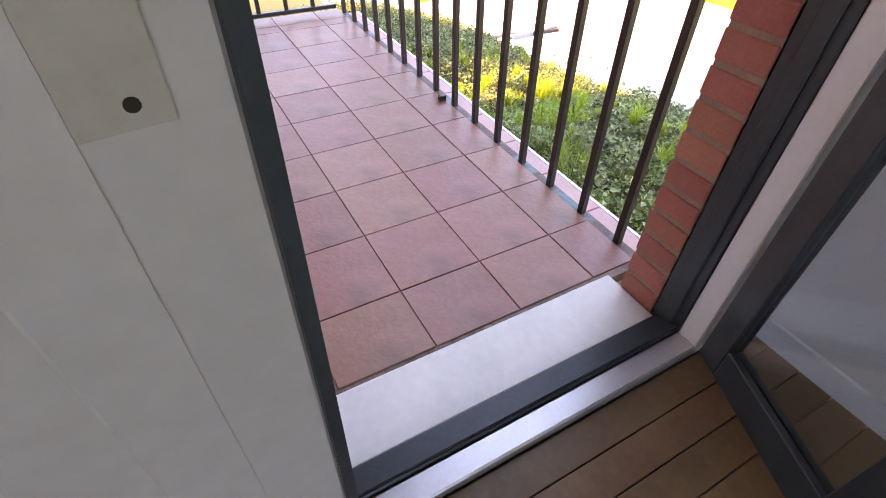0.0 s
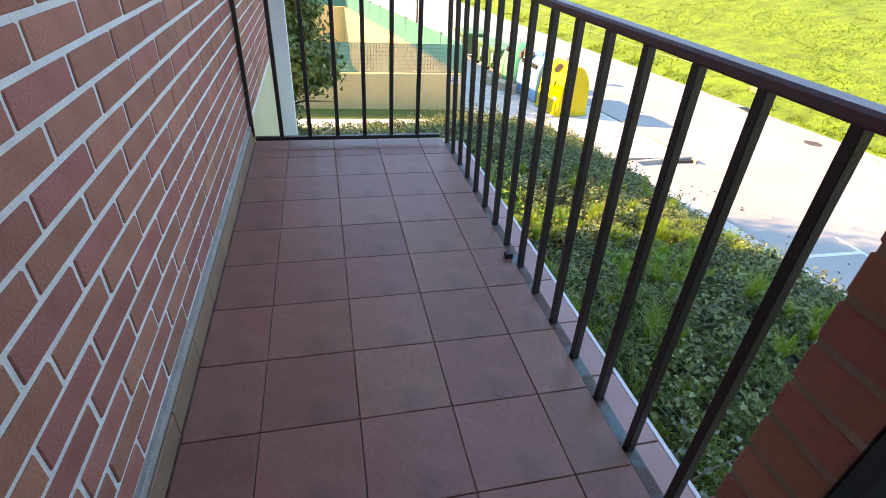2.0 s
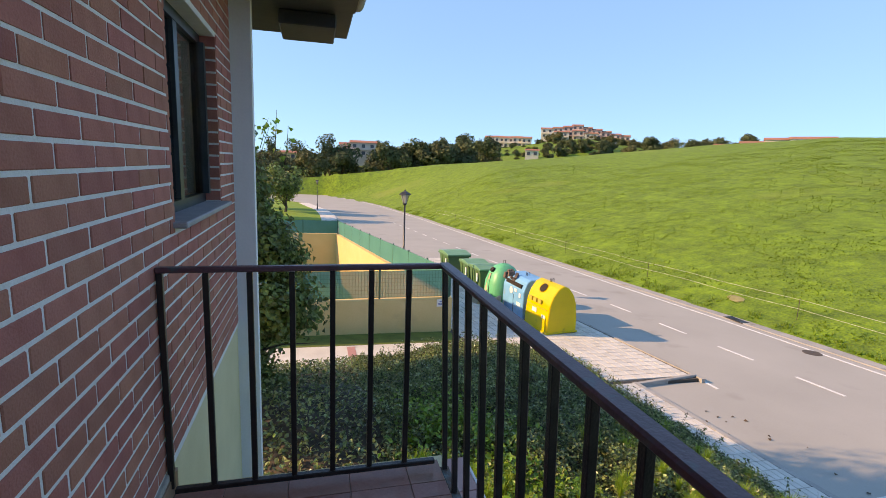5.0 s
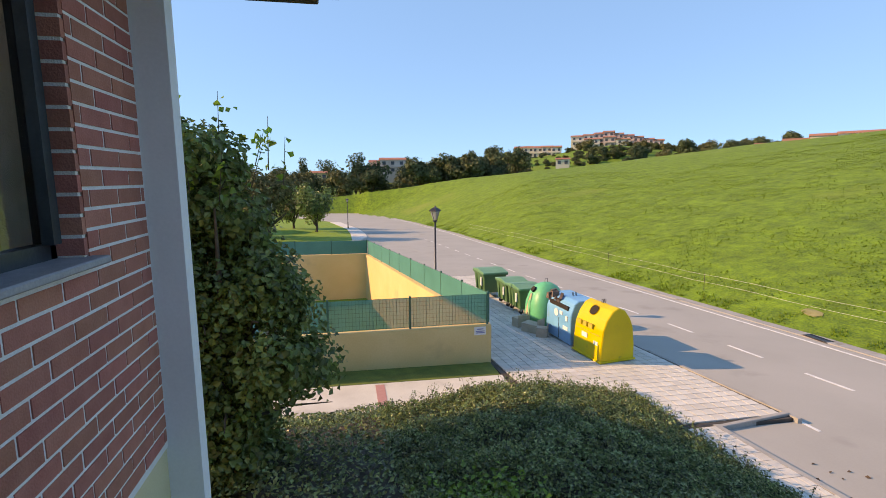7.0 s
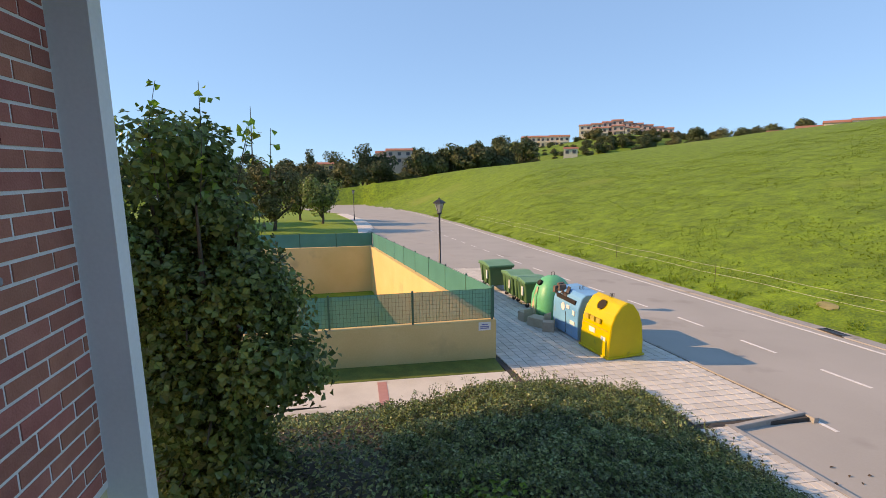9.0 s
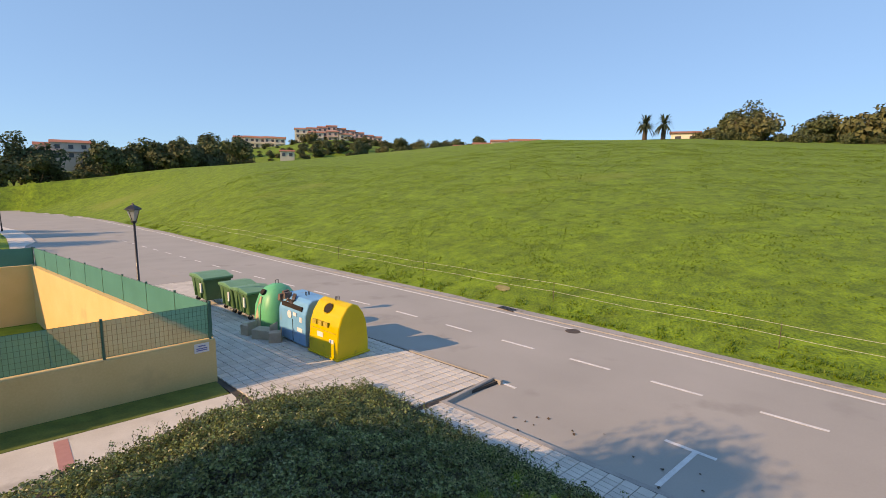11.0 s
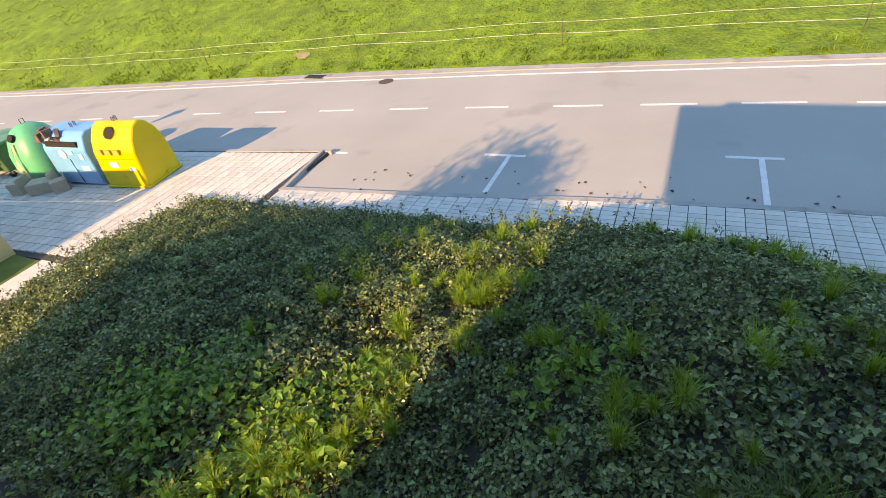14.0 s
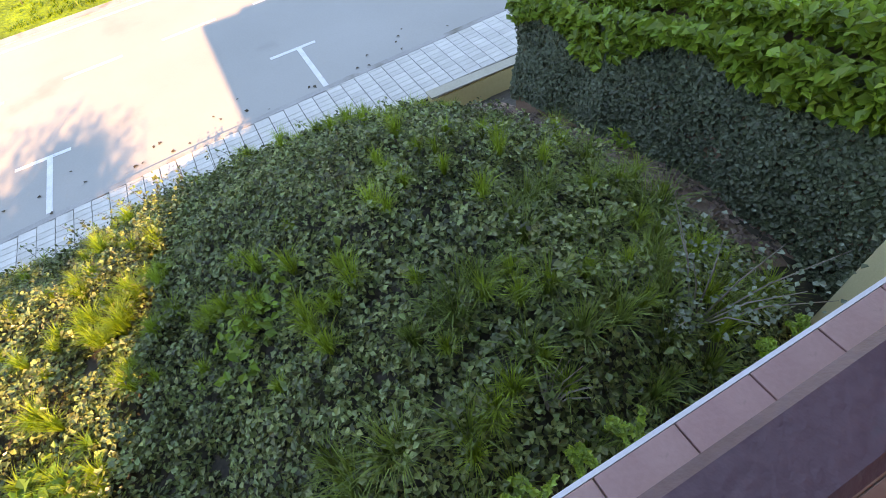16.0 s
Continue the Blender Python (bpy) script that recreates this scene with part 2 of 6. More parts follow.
M_LEAF = leafy("hazel_leaves", (0.10, 0.16, 0.05), (0.21, 0.29, 0.085), 0.5, 0.35, 0.36)
M_BRAMBLE = leafy("bramble_leaves", (0.1, 0.145, 0.055), (0.225, 0.29, 0.11), 0.75, 0.22, 0.33, stain=(0.21, 0.15, 0.075))
M_TUFT = leafy("grass_tufts", (0.17, 0.3, 0.03), (0.3, 0.46, 0.06), 0.3, 0.45)
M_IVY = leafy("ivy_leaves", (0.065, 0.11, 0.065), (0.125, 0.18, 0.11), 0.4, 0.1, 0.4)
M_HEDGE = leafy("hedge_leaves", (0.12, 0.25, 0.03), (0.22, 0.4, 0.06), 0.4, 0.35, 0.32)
M_FARLEAF = leafy("far_foliage", (0.05, 0.075, 0.03), (0.105, 0.135, 0.052), 0.45, 0.1, 0.8)
M_FARLEAF_W = leafy("far_foliage_autumn", (0.075, 0.085, 0.03), (0.14, 0.14, 0.055), 0.4, 0.1, 0.8)
M_PALM = leafy("palm_leaves", (0.03, 0.045, 0.02), (0.06, 0.08, 0.035), 0.3, 0.1)
M_SILVER = leafy("pale_shrub_leaves", (0.15, 0.22, 0.15), (0.27, 0.34, 0.26), 0.25, 0.25)
M_TWIG = material("dry_twig", (0.2, 0.15, 0.13), (0.32, 0.26, 0.23), 8, 50, 0.9)


# ---- building helpers ----
def mesh_ob(name, bm, mat, parent=None, label="", smooth=False, bevel=0.0):
    if bevel:
        bmesh.ops.bevel(bm, geom=bm.edges[:], offset=bevel, segments=1, affect="EDGES")
    me = bpy.data.meshes.new(name)
    bm.normal_update()
    bm.to_mesh(me)
    bm.free()
    if mat:
        me.materials.append(mat)
    if smooth:
        for p in me.polygons:
            p.use_smooth = True
    ob = new(name, me)
    ob.parent = parent
    if label:
        ob["label"] = label
    return ob


def part(name, bm, mat, parent, label="", smooth=False, bevel=0.0):
    return mesh_ob(name, bm, mat, parent, label, smooth, bevel)


def thing(name, label, category, m=None, group="", kind=""):
    ob = new(name)
    if m is not None:
        ob.matrix_world = m
    return tagged(ob, label, category, group, kind)


def arrays_ob(name, verts, faces, mat, parent=None, label="", smooth=False):
    """A mesh from numpy arrays: verts (n, 3), faces (m, k)."""
    me = bpy.data.meshes.new(name)
    verts, faces = np.asarray(verts, np.float32), np.asarray(faces, np.int32)
    k = faces.shape[1]
    me.vertices.add(len(verts))
    me.vertices.foreach_set("co", verts.ravel())
    me.loops.add(faces.size)
    me.loops.foreach_set("vertex_index", faces.ravel())
    me.polygons.add(len(faces))
    me.polygons.foreach_set("loop_start", np.arange(0, faces.size, k, dtype=np.int32))
    me.update(calc_edges=True)
    me.materials.append(mat)
    me.polygons.foreach_set("use_smooth", np.full(len(faces), smooth, bool))
    ob = new(name, me)
    ob.parent = parent
    if label:
        ob["label"] = label
    return ob


def box(bm, x0, y0, z0, x1, y1, z1, m=None):
    vs = [bm.verts.new((x, y, z)) for z in (z0, z1) for x, y in ((x0, y0), (x1, y0), (x1, y1), (x0, y1))]
    for f in ((3, 2, 1, 0), (4, 5, 6, 7), (0, 1, 5, 4), (1, 2, 6, 5), (2, 3, 7, 6), (3, 0, 4, 7)):
        bm.faces.new([vs[i] for i in f])
    if m is not None:
        bmesh.ops.transform(bm, matrix=m, verts=vs)
    return bm


def boxed(*a):
    return box(bmesh.new(), *a)


def tube(bm, pts, radii, sides=8, cap=True):
    """A tapering tube along points."""
    rings = []
    for i, p in enumerate(pts):
        p = Vector(p)
        d = (Vector(pts[min(i + 1, len(pts) - 1)]) - Vector(pts[max(i - 1, 0)])).normalized()
        q = d.to_track_quat("Z", "Y")
        rings.append([bm.verts.new(p + q @ Vector((math.cos(a) * radii[i], math.sin(a) * radii[i], 0))) for a in (k * math.tau / sides for k in range(sides))])
    for a, b in zip(rings, rings[1:]):
        for k in range(sides):
            bm.faces.new((a[k], a[(k + 1) % sides], b[(k + 1) % sides], b[k]))
    if cap:
        bm.faces.new(rings[0][::-1])
        bm.faces.new(rings[-1])
    return bm


def profile(bm, pts, axis_from, axis_to, m=None):
    """Extrude a closed 2D outline (y, z) along x."""
    a = [bm.verts.new((axis_from, y, z)) for y, z in pts]
    b = [bm.verts.new((axis_to, y, z)) for y, z in pts]
    n = len(pts)
    bm.faces.new(a[::-1])
    bm.faces.new(b)
    for k in range(n):
        bm.faces.new((a[k], a[(k + 1) % n], b[(k + 1) % n], b[k]))
    bmesh.ops.recalc_face_normals(bm, faces=bm.faces)
    if m is not None:
        bmesh.ops.transform(bm, matrix=m, verts=a + b)
    return bm


def leaves(name, centres, size, mat, parent=None, label="", normals=None, tilt=0.9, long=1.5, seed=1):
    """Many small folded leaves: two triangles pairs each, scattered round the given centres."""
    rng = np.random.default_rng(seed)
    c = np.asarray(centres, float)
    n = len(c)
    nv = np.tile((0, 0, 1.0), (n, 1)) if normals is None else np.asarray(normals, float)
    nv = nv + rng.normal(0, tilt, (n, 3))
    nv /= np.linalg.norm(nv, axis=1)[:, None] + 1e-9
    t = np.cross(nv, rng.normal(0, 1, (n, 3)))
    t /= np.linalg.norm(t, axis=1)[:, None] + 1e-9
    b = np.cross(nv, t)
    s = (np.asarray(size) * rng.uniform(0.6, 1.35, n))[:, None]
    base, tip = c - t * s * long * 0.5, c + t * s * long * 0.5 - nv * s * 0.15
    left, right = c + b * s * 0.5 + nv * s * 0.16 - t * s * 0.1, c - b * s * 0.5 + nv * s * 0.16 - t * s * 0.1
    v = np.stack([base, right, tip, left], 1).reshape(-1, 3)
    i = np.arange(n)[:, None] * 4
    f = np.concatenate([i + (0, 1, 2), i + (0, 2, 3)])
    return arrays_ob(name, v, f, mat, parent, label)


def blades(name, roots, height, mat, per=14, spread=0.25, width=0.006, parent=None, label="", seed=2):
    """Grass tufts: arching three-sided blades fanned from each root."""
    rng = np.random.default_rng(seed)
    r = np.repeat(np.asarray(roots, float), per, axis=0)
    h = np.repeat(np.broadcast_to(np.asarray(height, float), (len(roots),)), per)
    n = len(r)
    a = rng.uniform(0, math.tau, n)
    out = np.stack([np.cos(a), np.sin(a), np.zeros(n)], 1)
    lean = rng.uniform(0.15, 1.0, n) * spread / 0.25
    h = h * rng.uniform(0.55, 1.15, n)
    side = np.stack([-np.sin(a), np.cos(a), np.zeros(n)], 1) * (width * rng.uniform(0.7, 1.3, n))[:, None]
    p0 = r + out * 0.015
    p1 = r + out * (h * 0.3 * lean)[:, None] + np.stack([0 * h, 0 * h, h * 0.62], 1)
    p2 = r + out * (h * 0.75 * lean)[:, None] + np.stack([0 * h, 0 * h, h * (1.0 - 0.25 * lean)], 1)
    v = np.stack([p0 - side, p0 + side, p1 + side * 0.8, p1 - side * 0.8, p2], 1).reshape(-1, 3)
    i = np.arange(n)[:, None] * 5
    f = np.concatenate([i + (0, 1, 2), i + (0, 2, 3), i + (3, 2, 4)])
    return arrays_ob(name, v, f, mat, parent, label)


# ---- ground ----
def gz(x, y):
    """The plane of road and pavements, falling gently along y."""
    return -4.119 - 0.0154 * (x - 9) - 0.03245 * (y - 6)


def inter(v, xs, ys):
    return float(np.interp(v, xs, ys))


YARD_Y0, YARD_Y1, YARD_Z = 16.8, 38.0, -7.15


def skew(y):
    """The pool yard's street wall leans in plan."""
    return -0.14 * min(max(y - YARD_Y0, 0.0), YARD_Y1 - YARD_Y0)


def road_right(y):
    return inter(y, (-300, -60, -6, 7.5, 17, 34, 71, 100, 123, 156, 200), (24, 19.5, 18.07, 18.05, 17.75, 16.75, 15.3, 13.3, 10.3, 2.5, -25))


def road_left(y):
    return inter(y, (-300, -60, -3.4, 6.4, 11.9, 17, 33, 50, 77, 102, 147, 200), (18, 14.5, 12.42, 11.8, 11.5, 11.05, 9.35, 7.6, 3.8, -0.6, -22, -70))


def kerb_line(y):
    return inter(y, (-300, -60, -3.3, 0.9, 4.2, 7.1, 11.6), (16, 12.5, 10.23, 10.1, 9.9, 9.62, 9.3))


CREST = ((-60, -40, -1, 6, 13, 25, 43, 53, 62, 69, 85, 100, 110, 118, 140, 180), (-2.6, -2.6, -2.2, -1.2, -0.1, 1.0, 3.1, 4.0, 4.0, 4.1, 3.3, 1.9, 0.7, 0.4, -0.3, -2.0))
FAR = ((-70, -40, -20, -8, 0, 8, 16, 19, 22, 26, 30, 34, 38, 46, 60, 180), (-1.0, 1.2, 0.6, 0.2, -0.4, 0.7, 1.5, 2.0, 2.2, 2.8, 3.3, 2.7, 2.3, 2.5, 2.0, 0.0))


def ground_z(x, y):
    dx, dy = x - 1.3, y - 2.7
    r, h = math.hypot(dx, dy), math.degrees(math.atan2(dx, dy))
    base = gz(max(min(x, 60), -60), max(min(y, 160), -60))
    if x < skew(y) + 5.22 and YARD_Y0 + 0.1 < y < YARD_Y1 and x > -25:
        return YARD_Z
    if 1.0 < x < 8.3 and -7 < y < 2:
        return base - 1.2
    edge = road_right(y) + 1.0
    z = base - 0.06
    side = x - edge
    if h < -80 or h > 178:
        return z
    crest = 1.55 + 130 * math.tan(radians(inter(h, *CREST)))
    far = 1.55 + 330 * math.tan(radians(inter(h, *FAR)))
    if side > 0 or r > 150:
        u = min(max(side / (140 * max(math.sin(radians(max(h, 12))), 0.35) - 18), 0), 1) if side > 0 else 0.0
        if h < 30:
            u = max(u, min(max((r - 80) / 60, 0), 1) * min(max(side / 25, 0), 1) if r < 150 else min(max((r - 80) / 60, 0), 1))
        rise = u * (1.55 - 0.55 * u)
        z = base * (1 - rise) + crest * rise if u < 1 else crest
        z += (noise.noise((x * 0.06, y * 0.06, 0)) * 0.25) * min(1, max(0, side / 15)) * (1 - 0.6 * u)
        if r > 145:
            w = min((r - 145) / 60, 1)
            dip = crest - 3.0 * w
            v = min(max((r - 190) / 130, 0), 1)
            z = dip + (far - dip) * (v * v * (3 - 2 * v)) if v > 0 else dip
        if r > 360:
            z = far - (r - 360) * 0.01
        if side > 0:
            z = max(z, base + 0.05 + 0.02 * min(side, 3)) if r < 60 else z
    return z


def spaced(knots):
    """Grid lines from (start, step) knots."""
    out = []
    for (a, s), (b, _) in zip(knots, knots[1:]):
        n = max(1, round((b - a) / s))
        out += [a + (b - a) * k / n for k in range(n)]
    return out + [knots[-1][0]]


gx = spaced([(-3000, 700), (-600, 60), (-120, 10), (-25, 0.02), (-24.98, 5), (5.21, 0.02), (5.23, 2), (15, 0.8), (24, 2.5), (60, 5), (160, 12), (420, 60), (900, 500), (3500, 1)])
gy = spaced([(-3000, 700), (-600, 60), (-120, 8), (-20, 3), (YARD_Y0 + 0.09, 0.02), (YARD_Y0 + 0.11, 3), (YARD_Y1 - 0.01, 0.02), (YARD_Y1 + 0.01, 3), (110, 6), (380, 14), (600, 80), (1200, 600), (3500, 1)])
gv = [(x + skew(y) if -26 < x < 60 else x, y) for y in gy for x in gx]
gverts = [(x, y, ground_z(x, y)) for x, y in gv]
W = len(gx)
gfaces = [(j * W + i, j * W + i + 1, (j + 1) * W + i + 1, (j + 1) * W + i) for j in range(len(gy) - 1) for i in range(W - 1)]
ground = tagged(arrays_ob("ground", gverts, gfaces, M_GRASS, smooth=True), "bright green rolling meadow grass rising to a hill", "ground", kind="structure")


def ribbon(name, left, right, y0, y1, dz, thick, mat, step=2.0, n_across=1):
    """A strip between two lines x(y), with thickness, following the plane."""
    ys = np.linspace(y0, y1, max(2, int(abs(y1 - y0) / step) + 1))
    bm = bmesh.new()
    rows = []
    for y in ys:
        xs = np.linspace(left(y), right(y), n_across + 1)
        rows.append(([bm.verts.new((x, y, gz(x, y) + dz)) for x in xs], [bm.verts.new((x, y, gz(x, y) + dz - thick)) for x in (xs[0], xs[-1])]))
    for (ta, ba), (tb, bb) in zip(rows, rows[1:]):
        for k in range(n_across):
            bm.faces.new((ta[k], ta[k + 1], tb[k + 1], tb[k]))
        bm.faces.new((ta[0], tb[0], bb[0], ba[0]))
        bm.faces.new((ta[-1], ba[1], bb[1], tb[-1]))
    for t, b in (rows[0], rows[-1]):
        bm.faces.new((t[0], t[-1], b[1], b[0]) if n_across == 1 else (*t, b[1], b[0]))
    bmesh.ops.recalc_face_normals(bm, faces=bm.faces)
    return mesh_ob(name, bm, mat)


road = tagged(ribbon("road", kerb_line, lambda y: road_right(y) + 0.45, -200, 11.6, 0, 0.3, M_ASPHALT, 4, 4), "pale grey asphalt road with parking bays", "road", kind="structure")
road_b = tagged(ribbon("road", lambda y: road_left(y), lambda y: road_right(y) + 0.45, 11.6, 190, 0, 0.3, M_ASPHALT, 4, 4), "pale grey asphalt road curving away", "road", kind="structure")
gutter = tagged(ribbon("kerb_far", lambda y: road_right(y) + 0.45, lambda y: road_right(y) + 1.05, -200, 180, 0.03, 0.3, M_KERB, 4), "weathered concrete gutter strip along the meadow", "kerb", kind="structure")


def stripe(y0, y1, x_of, width, name="road_marking"):
    ob = ribbon(name, lambda y: x_of(y) - width / 2, lambda y: x_of(y) + width / 2, y0, y1, 0.006, 0.004, M_ROADPAINT, 3)
    return tagged(ob, "white painted line on the asphalt", "road marking", "road markings", "structure")


stripe(-200, 180, road_right, 0.12)
mid = lambda y: inter(y, (-60, -4.5, 0, 10, 20, 33, 50, 71, 100, 150), (17, 15.27, 15.33, 14.88, 14.25, 12.75, 11.3, 9.6, 6.3, -9))
for y in [17.18, 14.28, 11.47, 8.79, 6.04, 3.65, 1.24, -1.13, -3.37, -5.8, -8.2, -10.6, -13, -15.4] + [20.32 + 3.25 * k for k in range(14)]:
    stripe(y - 1.4, y, mid, 0.11)
stripe(11.06, 11.9, lambda y: 11.53, 0.1)
stripe(16.6, 17.7, lambda y: 11.05, 0.1)
for y, x, xf in ((6.45, 11.81, 9.98), (1.07, 12.18, 10.22), (-4.2, 12.5, 10.5)):
    stripe(y - 0.52, y + 0.55, lambda v, x=x: x, 0.11)
    ob = ribbon("road_marking", lambda v: xf, lambda v: x - 0.055, y - 0.17, y - 0.06, 0.006, 0.004, M_ROADPAINT)
    tagged(ob, "white painted T-stem of a parking bay", "road marking", "road markings", "structure")

# pavements: bed under the slabs, kerb stones at the edges
PAVE_X0 = 8.42
pave = tagged(ribbon("pavement", lambda y: PAVE_X0, lambda y: kerb_line(y) - 0.14, -60, 11.62, 0.085, 0.25, M_JOINT, 3), "narrow tiled pavement beside the bank", "pavement", kind="structure")
platform = tagged(ribbon("pavement", lambda y: 5.35 + skew(y) if y > 16.8 else 5.35, lambda y: inter(y, (11.62, 17, 33), (11.38, 10.9, 9.2)), 11.62, 33.5, 0.085, 0.25, M_JOINT, 2), "tiled pavement platform where the bins stand", "pavement", kind="structure")
kerb_a = tagged(ribbon("kerb_stone", lambda y: kerb_line(y) - 0.14, lambda y: kerb_line(y), -60, 11.62, 0.125, 0.3, M_KERB, 1.0), "grey concrete kerb of the parking bay", "kerb", kind="structure")
kerb_b = tagged(ribbon("kerb_stone", lambda y: inter(y, (11.62, 17, 33), (11.38, 10.9, 9.2)), lambda y: inter(y, (11.62, 17, 33), (11.5, 11.02, 9.32)), 11.5, 33.5, 0.125, 0.3, M_KERB, 1.0), "grey concrete kerb of the platform", "kerb", kind="structure")
bm = bmesh.new()
a, b = Vector((9.3, 11.5, 0)), Vector((11.38, 11.74, 0))
d = (b - a).normalized()
box(bm, 0, 0, -0.2, (b - a).length, 0.12, 0.135, Matrix.Translation((a.x, a.y, gz(10.3, 11.6))) @ Matrix.Rotation(math.atan2(d.y, d.x), 4, "Z"))
tagged(mesh_ob("kerb_stone", bm, M_KERB, bevel=0.012), "grey concrete kerb across the parking bay", "kerb", kind="structure")
path = tagged(ribbon("footpath", lambda y: -25, lambda y: 5.35, 13.85, 15.68, 0.09, 0.2, M_PAVE, 0.9, 1), "pale tiled footpath between bank and pool wall", "path", kind="structure")
verge = tagged(ribbon("verge", lambda y: -25, lambda y: 5.3, 15.68, 16.8, 0.10, 0.2, M_VERGE_SHADED, 0.6, 1), "narrow strip of short grass at the wall's foot, coloured duller for shade", "grass", kind="structure")
# parking bay beyond the platform, and the pavement that curves round its end
bay_edge = lambda y: inter(y, (33.5, 38, 62, 65, 72, 82, 102), (3.1, 2.5, 2.45, 3.4, 3.3, 2.6, -0.6))
lawn_edge = lambda y: inter(y, (40, 65, 72, 82, 102, 130), (1.5, 1.4, 1.3, 0.7, -2.5, -15))
tagged(ribbon("road", lambda y: bay_edge(y) - 0.05, lambda y: road_left(y) + 0.02, 33.52, 101.5, -0.004, 0.3, M_ASPHALT, 1.5, 2), "pale grey asphalt parking bay beside the fence", "road", kind="structure")
far_pave = tagged(ribbon("pavement", lawn_edge, bay_edge, 40, 101.5, 0.1, 0.25, M_PAVE, 1.5, 1), "pale pavement curving round the parking bay", "pavement", kind="structure")
far_lawn = tagged(ribbon("lawn", lambda y: -40, lambda y: lawn_edge(y) - 0.02, 40, 130, 0.07, 0.2, M_LAWN, 3, 1), "sunny bright green lawn with trees", "lawn", kind="structure")
tagged(ribbon("kerb_stone", lambda y: 3.3, lambda y: 9.3, 33.38, 33.52, 0.13, 0.3, M_KERB, 1.0), "grey concrete kerb at the platform's far end", "kerb", kind="structure")
tagged(ribbon("tactile_strip", lambda y: 1.6, lambda y: 1.85, 13.95, 15.55, 0.096, 0.03, M_LIP, 1.0), "faded reddish warning tiles across the footpath", "path", kind="structure")

# ---- sunken pool yard ----
def slab_wall(name, a, b, thick, z_top0, z_top1, z_bot, mat, label):
    a, b = Vector((*a, 0)), Vector((*b, 0))
    n = Vector((-(b - a).y, (b - a).x, 0)).normalized() * thick
    bm = bmesh.new()
    v = [bm.verts.new((p.x, p.y, z)) for z in (0, 1) for p in (a, b, b + n, a + n)]
    for i, p in enumerate(v):
        t = z_top0 if i % 4 in (0, 3) else z_top1
        p.co.z = t if i >= 4 else z_bot
    for f in ((3, 2, 1, 0), (4, 5, 6, 7), (0, 1, 5, 4), (1, 2, 6, 5), (2, 3, 7, 6), (3, 0, 4, 7)):
        bm.faces.new([v[i] for i in f])
    bmesh.ops.recalc_face_normals(bm, faces=bm.faces)
    return tagged(mesh_ob(name, bm, mat), label, "wall", kind="structure")


CX, FX = 5.35, 5.35 + skew(99)
slab_wall("wall_pool_near", (-25, 16.8), (CX, 16.8), 0.25, -3.05, -3.08, YARD_Z - 0.2, M_OCHRE, "ochre rendered wall of the pool yard")
slab_wall("wall_pool_street", (CX, 17.05), (FX, 37.9), 0.25, -3.08, -3.86, YARD_Z - 0.2, M_OCHRE, "ochre rendered retaining wall, sunlit inside")
slab_wall("wall_pool_far", (FX, 37.9), (-25, 37.9), -0.25, -3.86, -3.6, YARD_Z - 0.2, M_OCHRE, "ochre rendered far wall of the pool yard")
tagged(mesh_ob("lawn", boxed(-24.9, 17.06, YARD_Z, CX - 3.1, 37.6, YARD_Z + 0.03), M_LAWN), "shaded lawn round the pool", "lawn", kind="structure")
terrace = tagged(mesh_ob("terrace", boxed(-20, 28.5, YARD_Z + 0.03, -2.4, 36.5, YARD_Z + 0.12), M_LIP), "reddish paved pool terrace", "terrace", kind="structure")
tagged(mesh_ob("water", boxed(-15, 29.5, YARD_Z + 0.12, -4.2, 35.0, YARD_Z + 0.15), M_WATER), "blue swimming pool water", "pool", kind="structure")

# ---- house ----
RAIL_X, RAIL_Y, RAIL_Z = 1.27, 2.83, 1.09
WALL_END = 5.03
WIN = (3.17, 4.43, 1.24, 2.36)


def wall_piece(x0, y0, z0, x1, y1, z1, mat, name, label):
    return tagged(mesh_ob(name, boxed(x0, y0, z0, x1, y1, z1), mat), label, "wall", kind="structure")


# brick wall backing (mortar), with the window cut through
for y0, y1, z0, z1 in ((-0.05, WIN[0], 0.1, 2.9), (WIN[1], WALL_END, 0.1, 2.9), (WIN[0], WIN[1], 0.1, WIN[2] - 0.03), (WIN[0], WIN[1], WIN[3], 2.9)):
    wall_piece(-0.3, y0, z0, -0.004, y1, z1, M_MORTAR, "wall_brick", "grey mortar bed of the brick wall")
wall_piece(-0.3, 2.95, -4.2, -0.012, WALL_END, 0.1, M_CREAM, "wall_base", "cream rendered wall below the brickwork")
wall_piece(-0.35, WALL_END, -4.2, 0.16, WALL_END + 0.115, 2.9, M_WHITE, "pilaster", "white painted corner pilaster of the house")
wall_piece(-8, WALL_END - 0.1, -4.2, -0.35, WALL_END + 0.1, 2.9, M_CREAM, "wall_gable", "cream rendered end wall of the house")
wall_piece(-8.3, -5.15, -4.2, -8, WALL_END, 2.9, M_CREAM, "wall_back", "cream rendered back wall of the house")
# wing to the right of the door
wall_piece(1.42, -5.15, -4.2, 1.72, -0.1, 3.3, M_CREAM, "wall_wing", "cream rendered facade of the wing")
wall_piece(-0.3, -0.3, 2.15, 1.42, -0.05, 2.9, M_PLASTER, "wall_door_head", "plastered wall above the balcony door")
wall_piece(-4.0, -0.3, -0.03, 0.048, -0.06, 2.9, M_PLASTER, "wall_room", "plastered inner wall of the room")
